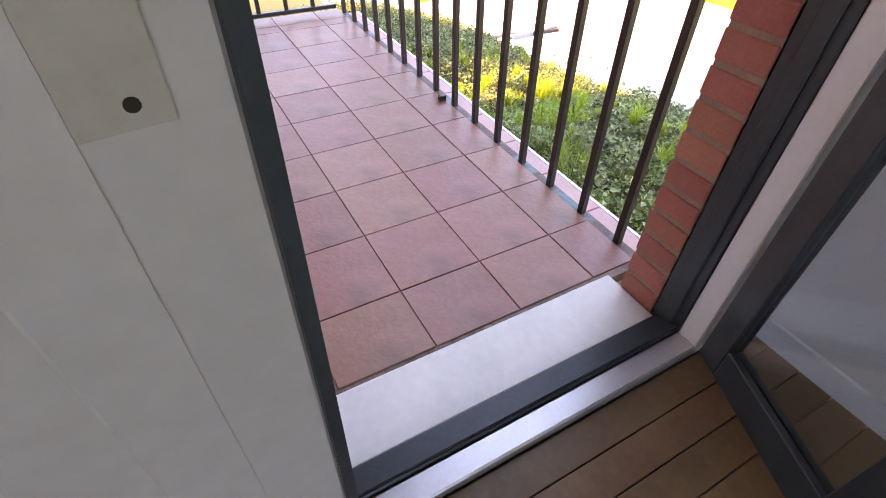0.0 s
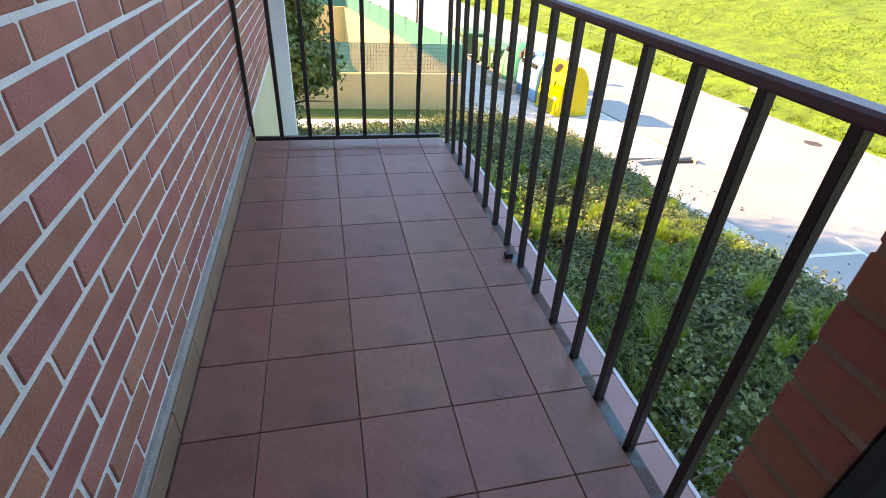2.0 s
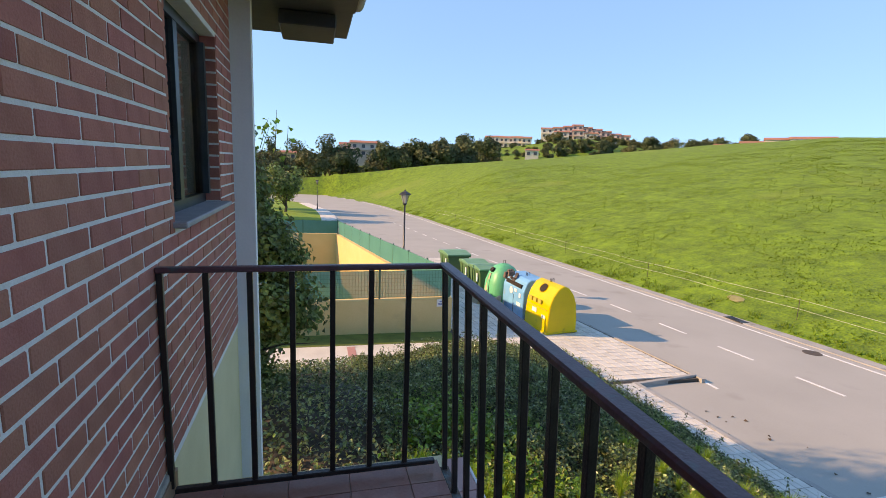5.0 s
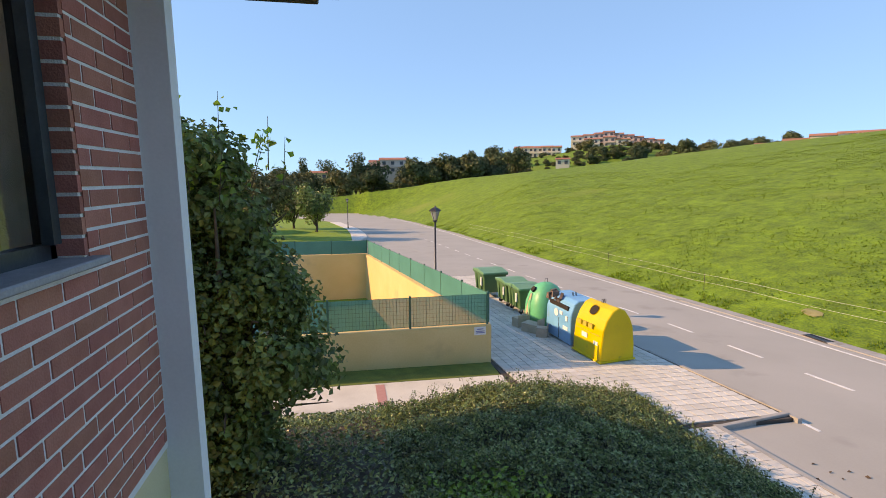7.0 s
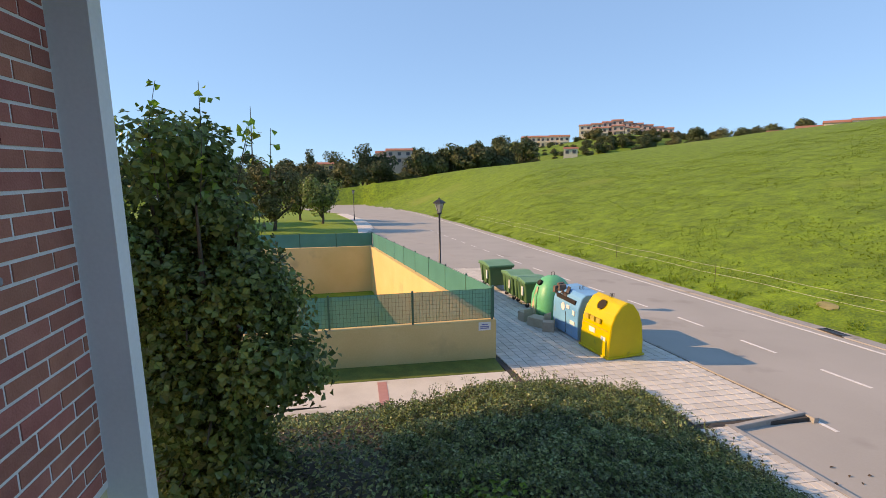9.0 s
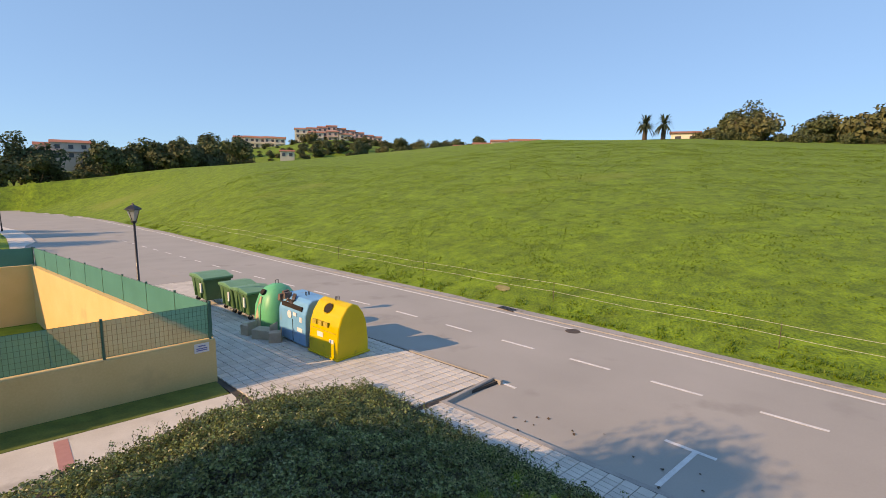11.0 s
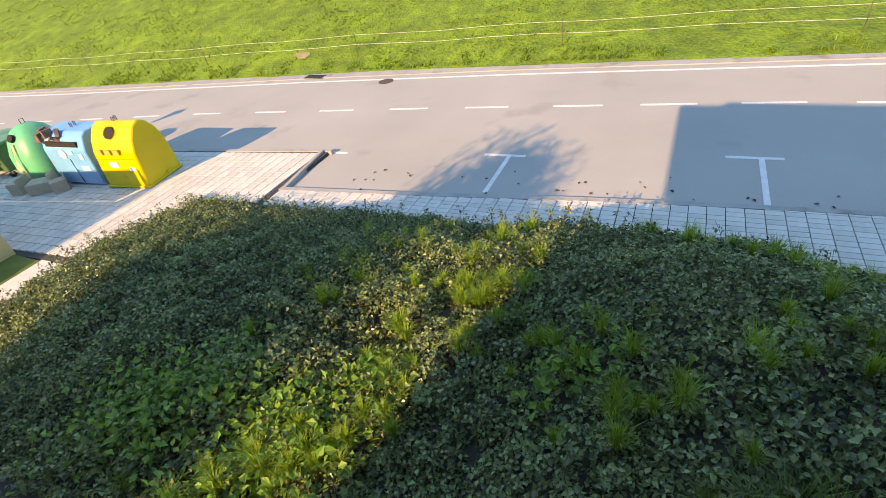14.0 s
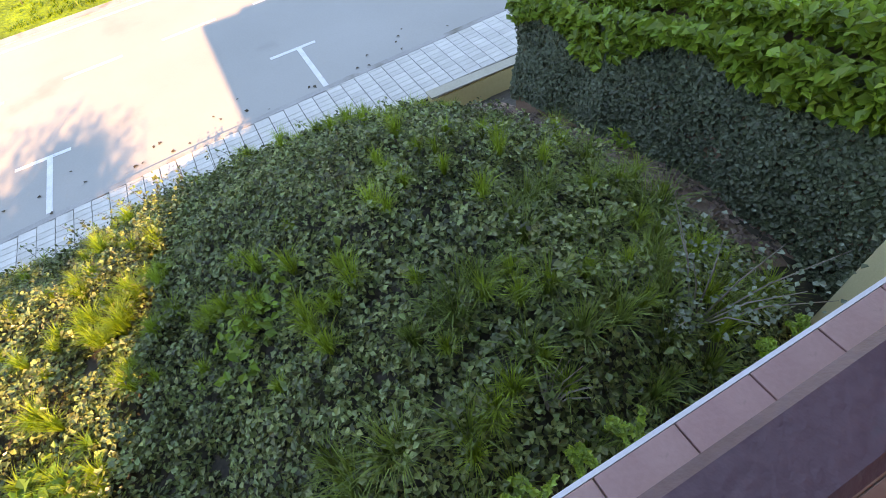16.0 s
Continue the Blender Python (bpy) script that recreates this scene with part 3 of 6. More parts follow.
# slabs
tagged(mesh_ob("balcony_slab", boxed(-0.3, -0.04, -0.24, 1.334, 3.0, -0.046), M_CREAM), "cream rendered balcony slab", "slab", kind="structure")
tagged(mesh_ob("balcony_slab", boxed(1.334, -0.04, -0.24, 1.46, 3.0, -0.096), M_CREAM), "lower outer rim of the balcony slab", "slab", kind="structure")
tagged(mesh_ob("floor", boxed(0.0, 0.03, -0.045, 1.285, 2.9, -0.006), M_GROUT), "dark grout bed of the tiled balcony floor", "floor", kind="structure")
tagged(mesh_ob("lip_bed", boxed(1.335, -0.04, -0.095, 1.46, 3.0, -0.084), M_GROUT), "grout bed of the balcony's outer lip", "floor", kind="structure")
tagged(mesh_ob("lip_edge", boxed(1.462, -0.04, -0.125, 1.476, 3.0, -0.07), M_WHITE), "thin white edge strip of the balcony", "trim", kind="structure")
tagged(mesh_ob("room_floor", boxed(-4, -5, -0.2, 1.42, -0.3, -0.03), M_WOOD), "dark reddish wooden room floor", "floor", kind="structure")
tagged(mesh_ob("threshold_bed", boxed(-0.3, -0.31, -0.2, 1.42, -0.04, -0.036), M_GROUT), "mortar bed under the door threshold", "floor", kind="structure")
tagged(mesh_ob("room_ceiling", boxed(-4, -5, 2.5, 1.42, -0.3, 2.6), M_PLASTER), "plain white room ceiling", "ceiling", kind="structure")
tagged(mesh_ob("room_wall", boxed(-4.15, -5, -0.2, -4, -0.3, 2.6), M_PLASTER), "plain plastered room wall", "wall", kind="structure")
# unseen back wall with an opening added to let sky light into the room
for a in ((-4, -5.15, -0.2, 1.42, -5, 0.6), (-4, -5.15, 2.35, 1.42, -5, 2.6), (-4, -5.15, 0.6, -3.4, -5, 2.35), (0.8, -5.15, 0.6, 1.42, -5, 2.35)):
    tagged(mesh_ob("room_wall", boxed(*a), M_PLASTER), "plain plastered room wall round an added unseen light opening", "wall", kind="structure")
tagged(mesh_ob("room_wall", boxed(1.4, -5, -0.2, 1.418, -0.302, 2.6), M_PLASTER), "plain plastered room wall beside the door", "wall", kind="structure")
tagged(mesh_ob("baseboard", boxed(1.386, -5, -0.03, 1.4, -0.302, 0.07), M_WHITE, bevel=0.004), "white painted skirting board of the room", "baseboard", kind="structure")
# room behind the window
tagged(mesh_ob("window_room", boxed(-2.2, 2.6, 0.9, -2.1, 5.0, 2.7), M_PLASTER), "plain wall of the dim room behind the window", "wall", kind="structure")

# roof with dark eaves and gutter
def roof(x_eave, y0, y1, z_eave, name, label):
    top = thing(name, label, "roof", Matrix.Translation((x_eave, (y0 + y1) / 2, z_eave)))
    h = (y1 - y0) / 2
    bm = bmesh.new()
    L, s = 5.0, 0.38
    v = [bm.verts.new(p) for p in ((0, -h, 0), (0, h, 0), (-L, h, L * s), (-L, -h, L * s), (0, -h, 0.1), (0, h, 0.1), (-L, h, L * s + 0.1), (-L, -h, L * s + 0.1), (-9.6, h, 0.3), (-9.6, -h, 0.3), (-9.6, h, 0.4), (-9.6, -h, 0.4))]
    for f in ((0, 1, 2, 3), (7, 6, 5, 4), (0, 4, 5, 1), (1, 5, 6, 2), (3, 7, 4, 0), (3, 2, 8, 9), (11, 10, 6, 7), (8, 10, 11, 9), (2, 6, 10, 8), (9, 11, 7, 3)):
        bm.faces.new([v[i] for i in f])
    bmesh.ops.recalc_face_normals(bm, faces=bm.faces)
    part("tile_cover", bm, M_ROOF, top, "clay tiled roof slopes")
    part("soffit", boxed(-1.3, -h + 0.02, -0.13, -0.02, h - 0.02, -0.02), M_EAVE, top, "dark stained eave boards")
    bm = bmesh.new()
    pts = [(0.0 + 0.065 * math.cos(a), -0.03 + 0.065 * math.sin(a)) for a in np.linspace(math.pi, math.tau, 9)] + [(0.055, -0.03), (0.045, -0.06), (0.0, -0.083), (-0.045, -0.06), (-0.055, -0.03)]
    profile(bm, pts, -h, h + 0.06, Matrix.Rotation(math.pi / 2, 4, "Z"))
    part("gutter", bm, M_GUTTER, top, "rounded grey gutter", smooth=False)
    return top


roof(1.03, 0.5, 5.3, 2.98, "roof", "clay tiled roof with dark eaves above the balcony")
roof(2.1, -5.6, 0.49, 3.1, "roof", "clay tiled roof of the wing")
bracket = tagged(mesh_ob("eave_beam", boxed(0.35, 5.4, 2.74, 0.85, 6.05, 2.86), M_EAVE, bevel=0.01), "dark painted beam end under the eave", "beam", kind="structure")
tagged(mesh_ob("eave_board", boxed(-3.6, 5.3, 2.86, 1.0, 6.3, 2.98), M_EAVE, bevel=0.01), "dark stained eave overhang at the gable", "eave", kind="structure")

# brick pier beside the door
PIER = (1.152, 1.42, -0.14, -0.014)
wall_piece(PIER[0] + 0.004, PIER[2], -0.03, PIER[1], PIER[3] - 0.004, 2.9, M_MORTAR_SHADED, "wall_pier", "mortar core of the brick pier, coloured dark for its shade")

# window with its sill
window = tagged(new("window_1"), "dark framed window in the brick wall", "window", kind="structure")
bm = bmesh.new()
y0, y1, z0, z1 = WIN
for a in ((-0.16, y0, z0, -0.1, y0 + 0.06, z1), (-0.16, y1 - 0.06, z0, -0.1, y1, z1), (-0.16, y0, z0, -0.1, y1, z0 + 0.06), (-0.16, y0, z1 - 0.06, -0.1, y1, z1), (-0.155, (y0 + y1) / 2 - 0.04, z0, -0.105, (y0 + y1) / 2 + 0.04, z1)):
    box(bm, *a)
part("window_frame", bm, M_FRAME, window)
bm = bmesh.new()
for a in ((-0.1, y1 - 0.11, z0 + 0.06, -0.06, y1 - 0.06, z1 - 0.06), (-0.1, y0 + 0.06, z0 + 0.06, -0.06, y0 + 0.11, z1 - 0.06)):
    box(bm, *a)
part("shutter_rail", bm, M_FRAME, window)
for ya, yb in ((y0 + 0.06, (y0 + y1) / 2 - 0.04), ((y0 + y1) / 2 + 0.04, y1 - 0.06)):
    part("pane", boxed(-0.135, ya, z0 + 0.06, -0.129, yb, z1 - 0.06), M_GLASS, window)
bm = bmesh.new()
profile(bm, [(y0 - 0.03, z0 - 0.03), (y1 + 0.03, z0 - 0.03), (y1 + 0.03, z0 + 0.0), (y0 - 0.03, z0 + 0.0)], -0.12, 0.065)
part("window_sill", bm, M_SLATE, window, "projecting grey stone sill", bevel=0.006)

# ---- balcony door ----
sill = tagged(mesh_ob("door_sill", boxed(0.1, -0.16, -0.03, 1.15, 0.038, 0.012), M_MARBLE, bevel=0.006), "white marble door sill", "sill", kind="structure")
door = tagged(new("door_1"), "dark framed double balcony door standing open", "door", kind="structure")
part("lower_frame", boxed(0.1, -0.235, -0.02, 1.15, -0.162, 0.03), M_FRAME, door, "dark lower frame, tinted bluish for the reflected sky", bevel=0.004)
part("lower_rebate", boxed(0.1, -0.228, 0.03, 1.15, -0.212, 0.042), M_FRAME, door)
part("track", boxed(0.1, -0.3, -0.02, 1.16, -0.237, 0.022), M_ALU, door, "worn aluminium threshold strip", bevel=0.005)
bm = boxed(1.158, -0.235, -0.02, 1.2, -0.142, 2.15)
box(bm, 1.148, -0.212, 0.012, 1.158, -0.172, 2.15)
part("jamb", bm, M_FRAME, door, "dark door jamb", bevel=0.003)
bm = boxed(1.16, -0.3, -0.02, 1.42, -0.237, 2.15)
part("architrave", bm, M_WHITE, door, "white inner lining", bevel=0.004)
part("jamb", boxed(0.05, -0.235, -0.02, 0.1, -0.06, 2.15), M_FRAME, door, "dark door jamb", bevel=0.003)


# the two leaves, opened into the room
def leaf_meshes(hinge, angle, width, solid):
    m = Matrix.Translation((*hinge, 0.03)) @ Matrix.Rotation(radians(angle), 4, "Z")
    bm = bmesh.new()
    st = 0.126 if solid else 0.075
    for a in ((0, -0.025, 0, st, 0.025, 2.08), (width - st, -0.025, 0, width, 0.025, 2.08), (st, -0.025, 0, width - st, 0.025, 0.1), (st, -0.025, 1.98, width - st, 0.025, 2.08)):
        box(bm, *a)
    bmesh.ops.transform(bm, matrix=m, verts=bm.verts)
    fr = part("leaf_frame", bm, M_LEAF_PANEL if solid else M_FRAME, door, "pale grey door leaf" if solid else "dark framed glazed leaf", bevel=0.003)
    bm = boxed(st, -0.014 if solid else -0.006, 0.1, width - st, 0.006, 1.98)
    bmesh.ops.transform(bm, matrix=m, verts=bm.verts)
    part("leaf_panel", bm, M_LEAF_PANEL if solid else M_GLASS, fr, "pale flat panel" if solid else "clear pane")
    bm = boxed(width, -0.03, 0, width + 0.012, 0.03, 2.08)
    bmesh.ops.transform(bm, matrix=m, verts=bm.verts)
    part("edge_seal", bm, M_FRAME, fr, "black rubber edge seal")
    bm = boxed(width - 0.068, -0.0275, 0.998, width - 0.029, -0.025, 1.24)
    tube(bm, [(width - 0.046, -0.026, 1.17), (width - 0.046, -0.07, 1.17), (width - 0.15, -0.075, 1.17)], [0.01, 0.01, 0.009], 8)
    bmesh.ops.transform(bm, matrix=m, verts=bm.verts)
    part("door_handle", bm, M_PLATE if solid else M_ALU, fr, "lever handle on a long plate")
    if solid:
        bm = tube(bmesh.new(), [(width - 0.044, -0.026, 1.009), (width - 0.044, -0.0282, 1.009)], [0.0035, 0.0035], 12)
        bmesh.ops.transform(bm, matrix=m, verts=bm.verts)
        part("keyhole", bm, M_HOLE, fr, "dark keyhole")
        bm = boxed(width - 0.0705, -0.0262, 0, width - 0.0685, -0.0245, 2.08)
        bmesh.ops.transform(bm, matrix=m, verts=bm.verts)
        part("bead", bm, M_LEAF_PANEL, fr, "fine raised bead along the stile")


leaf_meshes((-0.438, -0.475), 8, 0.575, True)
leaf_meshes((1.168, -0.325), -113, 0.5, False)

# ---- railing ----
railing = thing("railing", "black painted iron balcony railing with square bars", "railing", Matrix.Translation((RAIL_X, RAIL_Y, 0)))


def rail_part(name, x0, y0, z0, x1, y1, z1, mat=M_IRON, label="", bevel=0.004):
    ob = part(name, boxed(x0 - RAIL_X, y0 - RAIL_Y, z0, x1 - RAIL_X, y1 - RAIL_Y, z1), mat, railing, label, bevel=bevel)
    return ob


rail_part("handrail", RAIL_X - 0.03, 0.012, RAIL_Z - 0.028, RAIL_X + 0.026, RAIL_Y + 0.024, RAIL_Z, M_HANDRAIL, "worn maroon-black handrail with dull patina", bevel=0.007)
rail_part("handrail", 0.0, RAIL_Y - 0.02, RAIL_Z - 0.026, RAIL_X - 0.0245, RAIL_Y + 0.02, RAIL_Z - 0.001, M_HANDRAIL, bevel=0.006)
rail_part("bottom_rail", 1.288, 0.012, -0.045, 1.334, RAIL_Y + 0.02, -0.012, M_PATINA, "worn bottom bar with blue-green patina", 0.003)
rail_part("bottom_rail", 0.03, RAIL_Y - 0.016, 0.03, RAIL_X - 0.02, RAIL_Y + 0.016, 0.055)
bar_proto = None
B = 0.0125


def bar(x, y, z0, wide=B):
    global bar_proto
    if bar_proto is None:
        bm = boxed(-wide, -wide, 0, wide, wide, 1.0)
        bar_proto = part("bar", bm, M_IRON, railing, bevel=0.002)
        ob = bar_proto
    else:
        ob = new("bar", bar_proto.data)
        ob.parent = railing
    ob.location, ob.scale = (x - RAIL_X, y - RAIL_Y, z0), (1, 1, RAIL_Z - 0.028 - z0)
    return ob


for k in range(15):
    bar(RAIL_X + 0.038, RAIL_Y - 0.191 * k, -0.012).rotation_euler = (0, -0.037, 0)
for k in range(1, 8):
    bar(RAIL_X - 0.179 * k, RAIL_Y, 0.055)
rail_part("post_foot", 1.25, 1.345, 0.0, 1.287, 1.375, 0.028)

# ---- street things ----
def street_lamp(m, label):
    top = thing("street_lamp", label, "street lamp", m, "street lamps")
    H = 4.1
    bm = bmesh.new()
    tube(bm, [(0, 0, 0), (0, 0, 0.25), (0, 0, 0.3), (0, 0, 0.95), (0, 0, 1.0), (0, 0, H)], [0.11, 0.11, 0.08, 0.075, 0.05, 0.04], 12)
    part("pole", bm, M_IRON, top, "black painted tapering pole", True)
    bm = bmesh.new()
    tube(bm, [(0, 0, H), (0, 0, H + 0.05), (0, 0, H + 0.1)], [0.05, 0.11, 0.1], 6)
    for k in range(4):
        a = k * math.pi / 2 + math.pi / 4
        tube(bm, [(0.09 * math.cos(a), 0.09 * math.sin(a), H + 0.08), (0.24 * math.cos(a), 0.24 * math.sin(a), H + 0.5)], [0.014, 0.014], 4)
    part("cage", bm, M_IRON, top, "black lantern cage")
    bm = bmesh.new()
    tube(bm, [(0, 0, H + 0.5), (0, 0, H + 0.54), (0, 0, H + 0.64), (0, 0, H + 0.68), (0, 0, H + 0.76)], [0.29, 0.28, 0.14, 0.05, 0.015], 4)
    part("cap", bm, M_IRON, top, "four-sided black lantern cap")
    bm = bmesh.new()
    tube(bm, [(0, 0, H + 0.1), (0, 0, H + 0.5)], [0.085, 0.22], 4, False)
    part("panes", bm, M_LAMPGLASS, top, "pale lantern panes")
    return top


lamp = street_lamp(Matrix.Translation((4.85, 24.0, gz(4.85, 24.0) + 0.1)), "black lantern street lamp beside the pool fence")
copy_thing(lamp, Matrix.Translation((1.0, 82.4, gz(1.0, 82.4) + 0.1)))
copy_thing(lamp, Matrix.Translation((8.9, -14.0, gz(8.9, -14) + 0.1)))


def fence(name, a, b, z0, z1, posts, cloth, label, net=None):
    """Posts, mesh panels of wires with a cloth behind the lower or whole part."""
    a, b = Vector((*a, z0)), Vector((*b, z1))
    top = thing(name, label, "fence", Matrix.Translation(a))
    d = b - a
    n = posts - 1
    for k in range(posts):
        p = d * (k / n)
        part("post", boxed(p.x - 0.03, p.y - 0.03, p.z - 0.02, p.x + 0.03, p.y + 0.03, p.z + 1.03), M_GREENWIRE, top, "dark green steel post")
    side = Vector((-d.y, d.x, 0)).normalized()
    for k in range(n):
        p, q = d * (k / n), d * ((k + 1) / n)
        bm = bmesh.new()
        for z in np.linspace(0.05, 0.98, 8):
            tube(bm, [p + Vector((0, 0, z)), q + Vector((0, 0, z))], [0.006, 0.006], 3, False)
        w = int((q - p).length / 0.1)
        for j in range(1, w):
            r = p + (q - p) * (j / w)
            tube(bm, [r + Vector((0, 0, 0.05)), r + Vector((0, 0, 0.98))], [0.005, 0.005], 3, False)
        part("panel", bm, M_GREENWIRE, top, "welded green wire panel")
        if cloth:
            e = side * 0.02
            bm = bmesh.new()
            ring = []
            for o in (e, e + side * 0.004):
                ring.append([bm.verts.new(v) for v in (p + o + Vector((0, 0, 0.03)), q + o + Vector((0, 0, 0.03)), q + o + Vector((0, 0, 0.97)), p + o + Vector((0, 0, 0.97)))])
            for a4 in (ring[0][::-1], ring[1]):
                bm.faces.new(a4)
            for c in range(4):
                bm.faces.new((ring[0][c], ring[0][(c + 1) % 4], ring[1][(c + 1) % 4], ring[1][c]))
            bmesh.ops.recalc_face_normals(bm, faces=bm.faces)
            part("cloth", bm, net or M_SCREEN, top, "green wind-screen cloth")
    return top


fence("mesh_fence", (CX - 0.1 - 2.47 * 5, 16.92), (CX - 0.1, 16.92), -3.05, -3.08, 6, True, "green wire mesh fence with netting on the near pool wall", M_NET)
fence("mesh_fence", (CX - 0.02, 17.1), (FX - 0.02, 37.8), -3.08, -3.86, 10, True, "green fence with wind-screen cloth along the street")
fence("mesh_fence", (FX - 0.1, 37.95), (FX - 0.1 - 2.5 * 6, 37.95), -3.86, -3.7, 7, True, "green fence with wind-screen cloth on the far wall")
fence("pool_fence", (-2.55, 36.4), (-2.55, 28.4), YARD_Z + 0.1, YARD_Z + 0.1, 5, False, "low wire fence beside the pool terrace")

slab_wall("wall_terrace", (-2.35, 36.6), (-2.35, 28.3), 0.2, YARD_Z + 0.62, YARD_Z + 0.62, YARD_Z, M_OCHRE, "low ochre wall between lawn and pool terrace")
notice = thing("notice_plate", "small white notice plate with blue writing on the wall", "sign", Matrix.Translation((4.98, 16.79, -3.25)))
part("plate", boxed(-0.19, -0.012, -0.13, 0.19, 0, 0.13), M_STICKER, notice)
for k, (w, z) in enumerate(((0.1, 0.06), (0.14, -0.01), (0.14, -0.06))):
    part("text_line", boxed(-w, -0.016, z - 0.015, w, -0.012, z + 0.015), M_INK, notice, "blue line of writing")


def on_road(x, y, up=0.0):
    return Vector((x, y, gz(x, y) + up))


def sticker(top, x0, z0, x1, z1, y, mat=M_STICKER, name="sticker"):
    return part(name, boxed(x0, y - 0.006, z0, x1, y + 0.004, z1), mat, top)


PV = 0.125
# Local axes: the front with the openings faces -x, long side along y.
def yellow_bin(m):
    top = thing("recycling_bin", "yellow plastic recycling container with a round dark opening", "recycling bin", m, "recycling bins")
    w, l, h = 1.28, 1.5, 1.75
    outline = [(0.0, 0.02), (0.0, 0.45), (0.07, 1.05), (0.2, 1.38), (0.42, 1.66), (0.64, 1.75), (0.86, 1.66), (1.08, 1.38), (1.21, 1.05), (1.28, 0.45), (1.28, 0.02)]
    bm = bmesh.new()
    profile(bm, outline, 0.0, l, Matrix(((0, 1, 0, 0), (1, 0, 0, 0), (0, 0, 1, 0), (0, 0, 0, 1))))
    part("body", bm, M_YELLOW, top, "moulded yellow shell", bevel=0.03)
    part("base", boxed(-0.04, -0.04, 0.0, w + 0.04, l + 0.04, 0.06), M_YELLOW, top, bevel=0.01)
    d = (Vector((0.2, 0, 1.38)) - Vector((0.42, 0, 1.66))).normalized()
    nrm = Vector((-d.z, 0, d.x))
    nrm = nrm if nrm.z > 0 else -nrm
    c = Vector((0.31, 0.8, 1.52))
    bm = tube(bmesh.new(), [c - nrm * 0.05, c + nrm * 0.025], [0.17, 0.17], 16)
    part("opening", bm, M_HOLE, top, "round dark throw-in hole")
    bm = bmesh.new()
    tube(bm, [c + nrm * 0.0 + Vector((0, 0, 0)), c + nrm * 0.03], [0.2, 0.195], 16, False)
    part("rim", bm, M_YELLOW, top)
    for dx in (-0.05, 0.05):
        bm = tube(bmesh.new(), [(0.64 + dx, 0.75, 1.74), (0.64 + dx, 0.75, 1.86), (0.64 + dx, 0.82, 1.86), (0.64 + dx, 0.82, 1.74)], [0.012] * 4, 5)
        part("lifting_hook", bm, M_IRON, top, "steel lifting loop")
    for y0, y1, z0, z1 in ((0.75, 1.05, 0.62, 0.78), (0.2, 0.42, 0.5, 0.64)):
        part("sticker", boxed(-0.012 + 0.02, y0, z0, 0.03, y1, z1), M_STICKER, top, "worn pale sticker")
    for k in range(3):
        part("symbol", boxed(0.0, 0.5 + 0.3 * k, 1.0, 0.055, 0.7 + 0.3 * k, 1.15), M_FADED, top, "faded printed symbol")
    part("door_seam", boxed(-0.006, 0.12, 0.86, 0.02, 1.38, 0.875), M_FADED, top, "hinge seam of the emptying flap")
    return top


def blue_bin(m):
    top = thing("recycling_bin", "blue plastic paper container, scorched at the top", "recycling bin", m, "recycling bins")
    w, l = 1.25, 1.75
    outline = [(0.02, 0.03), (0.0, 0.4), (0.02, 1.12), (0.16, 1.5), (0.3, 1.6), (1.0, 1.6), (1.12, 1.5), (1.25, 1.1), (1.25, 0.03)]
    bm = bmesh.new()
    profile(bm, outline, 0.0, l, Matrix(((0, 1, 0, 0), (1, 0, 0, 0), (0, 0, 1, 0), (0, 0, 0, 1))))
    part("body", bm, M_BLUE, top, "boxy blue shell", bevel=0.025)
    part("slot", boxed(0.03, 0.25, 1.22, 0.12, l - 0.2, 1.36), M_HOLE, top, "burnt open paper slot")
    bm = bmesh.new()
    rnd = random.Random(4)
    for k in range(14):
        y = 0.9 + 0.9 * rnd.random()
        box(bm, -0.1, -0.12, -0.05, 0.12, 0.14, 0.05, Matrix.Translation((0.1 + 0.3 * rnd.random(), y, 1.3 + 0.32 * rnd.random())) @ Euler((rnd.random() * 3, rnd.random() * 3, rnd.random() * 3)).to_matrix().to_4x4())
    part("melted_edge", bm, material("charred_plastic", (0.05, 0.035, 0.03), (0.3, 0.2, 0.15), 6, 40, 0.9, 0.4), top, "charred and crumpled lid remains")
    for y0, y1, z0, z1, mt in ((0.55, 0.75, 1.0, 1.12, M_STICKER), (0.18, 0.5, 0.5, 0.64, M_STICKER), (0.2, 0.35, 0.85, 1.02, M_STICKER)):
        part("sticker", boxed(-0.006, y0, z0, 0.03, y1, z1), mt, top, "worn pale sticker")
    part("roundel", tube(bmesh.new(), [(0.02, 1.0, 1.0), (-0.008, 1.0, 1.0)], [0.14, 0.14], 16), M_STICKER, top, "faded oval emblem")
    part("seam", boxed(-0.006, 0.8, 0.08, 0.02, 0.812, 0.85), M_HOLE, top, "door seam")
    for dx in (-0.06, 0.06):
        bm = tube(bmesh.new(), [(0.64 + dx, 0.8, 1.6), (0.64 + dx, 0.8, 1.72), (0.64 + dx, 0.88, 1.72), (0.64 + dx, 0.88, 1.6)], [0.012] * 4, 5)
        part("lifting_hook", bm, M_IRON, top, "steel lifting loop")
    return top


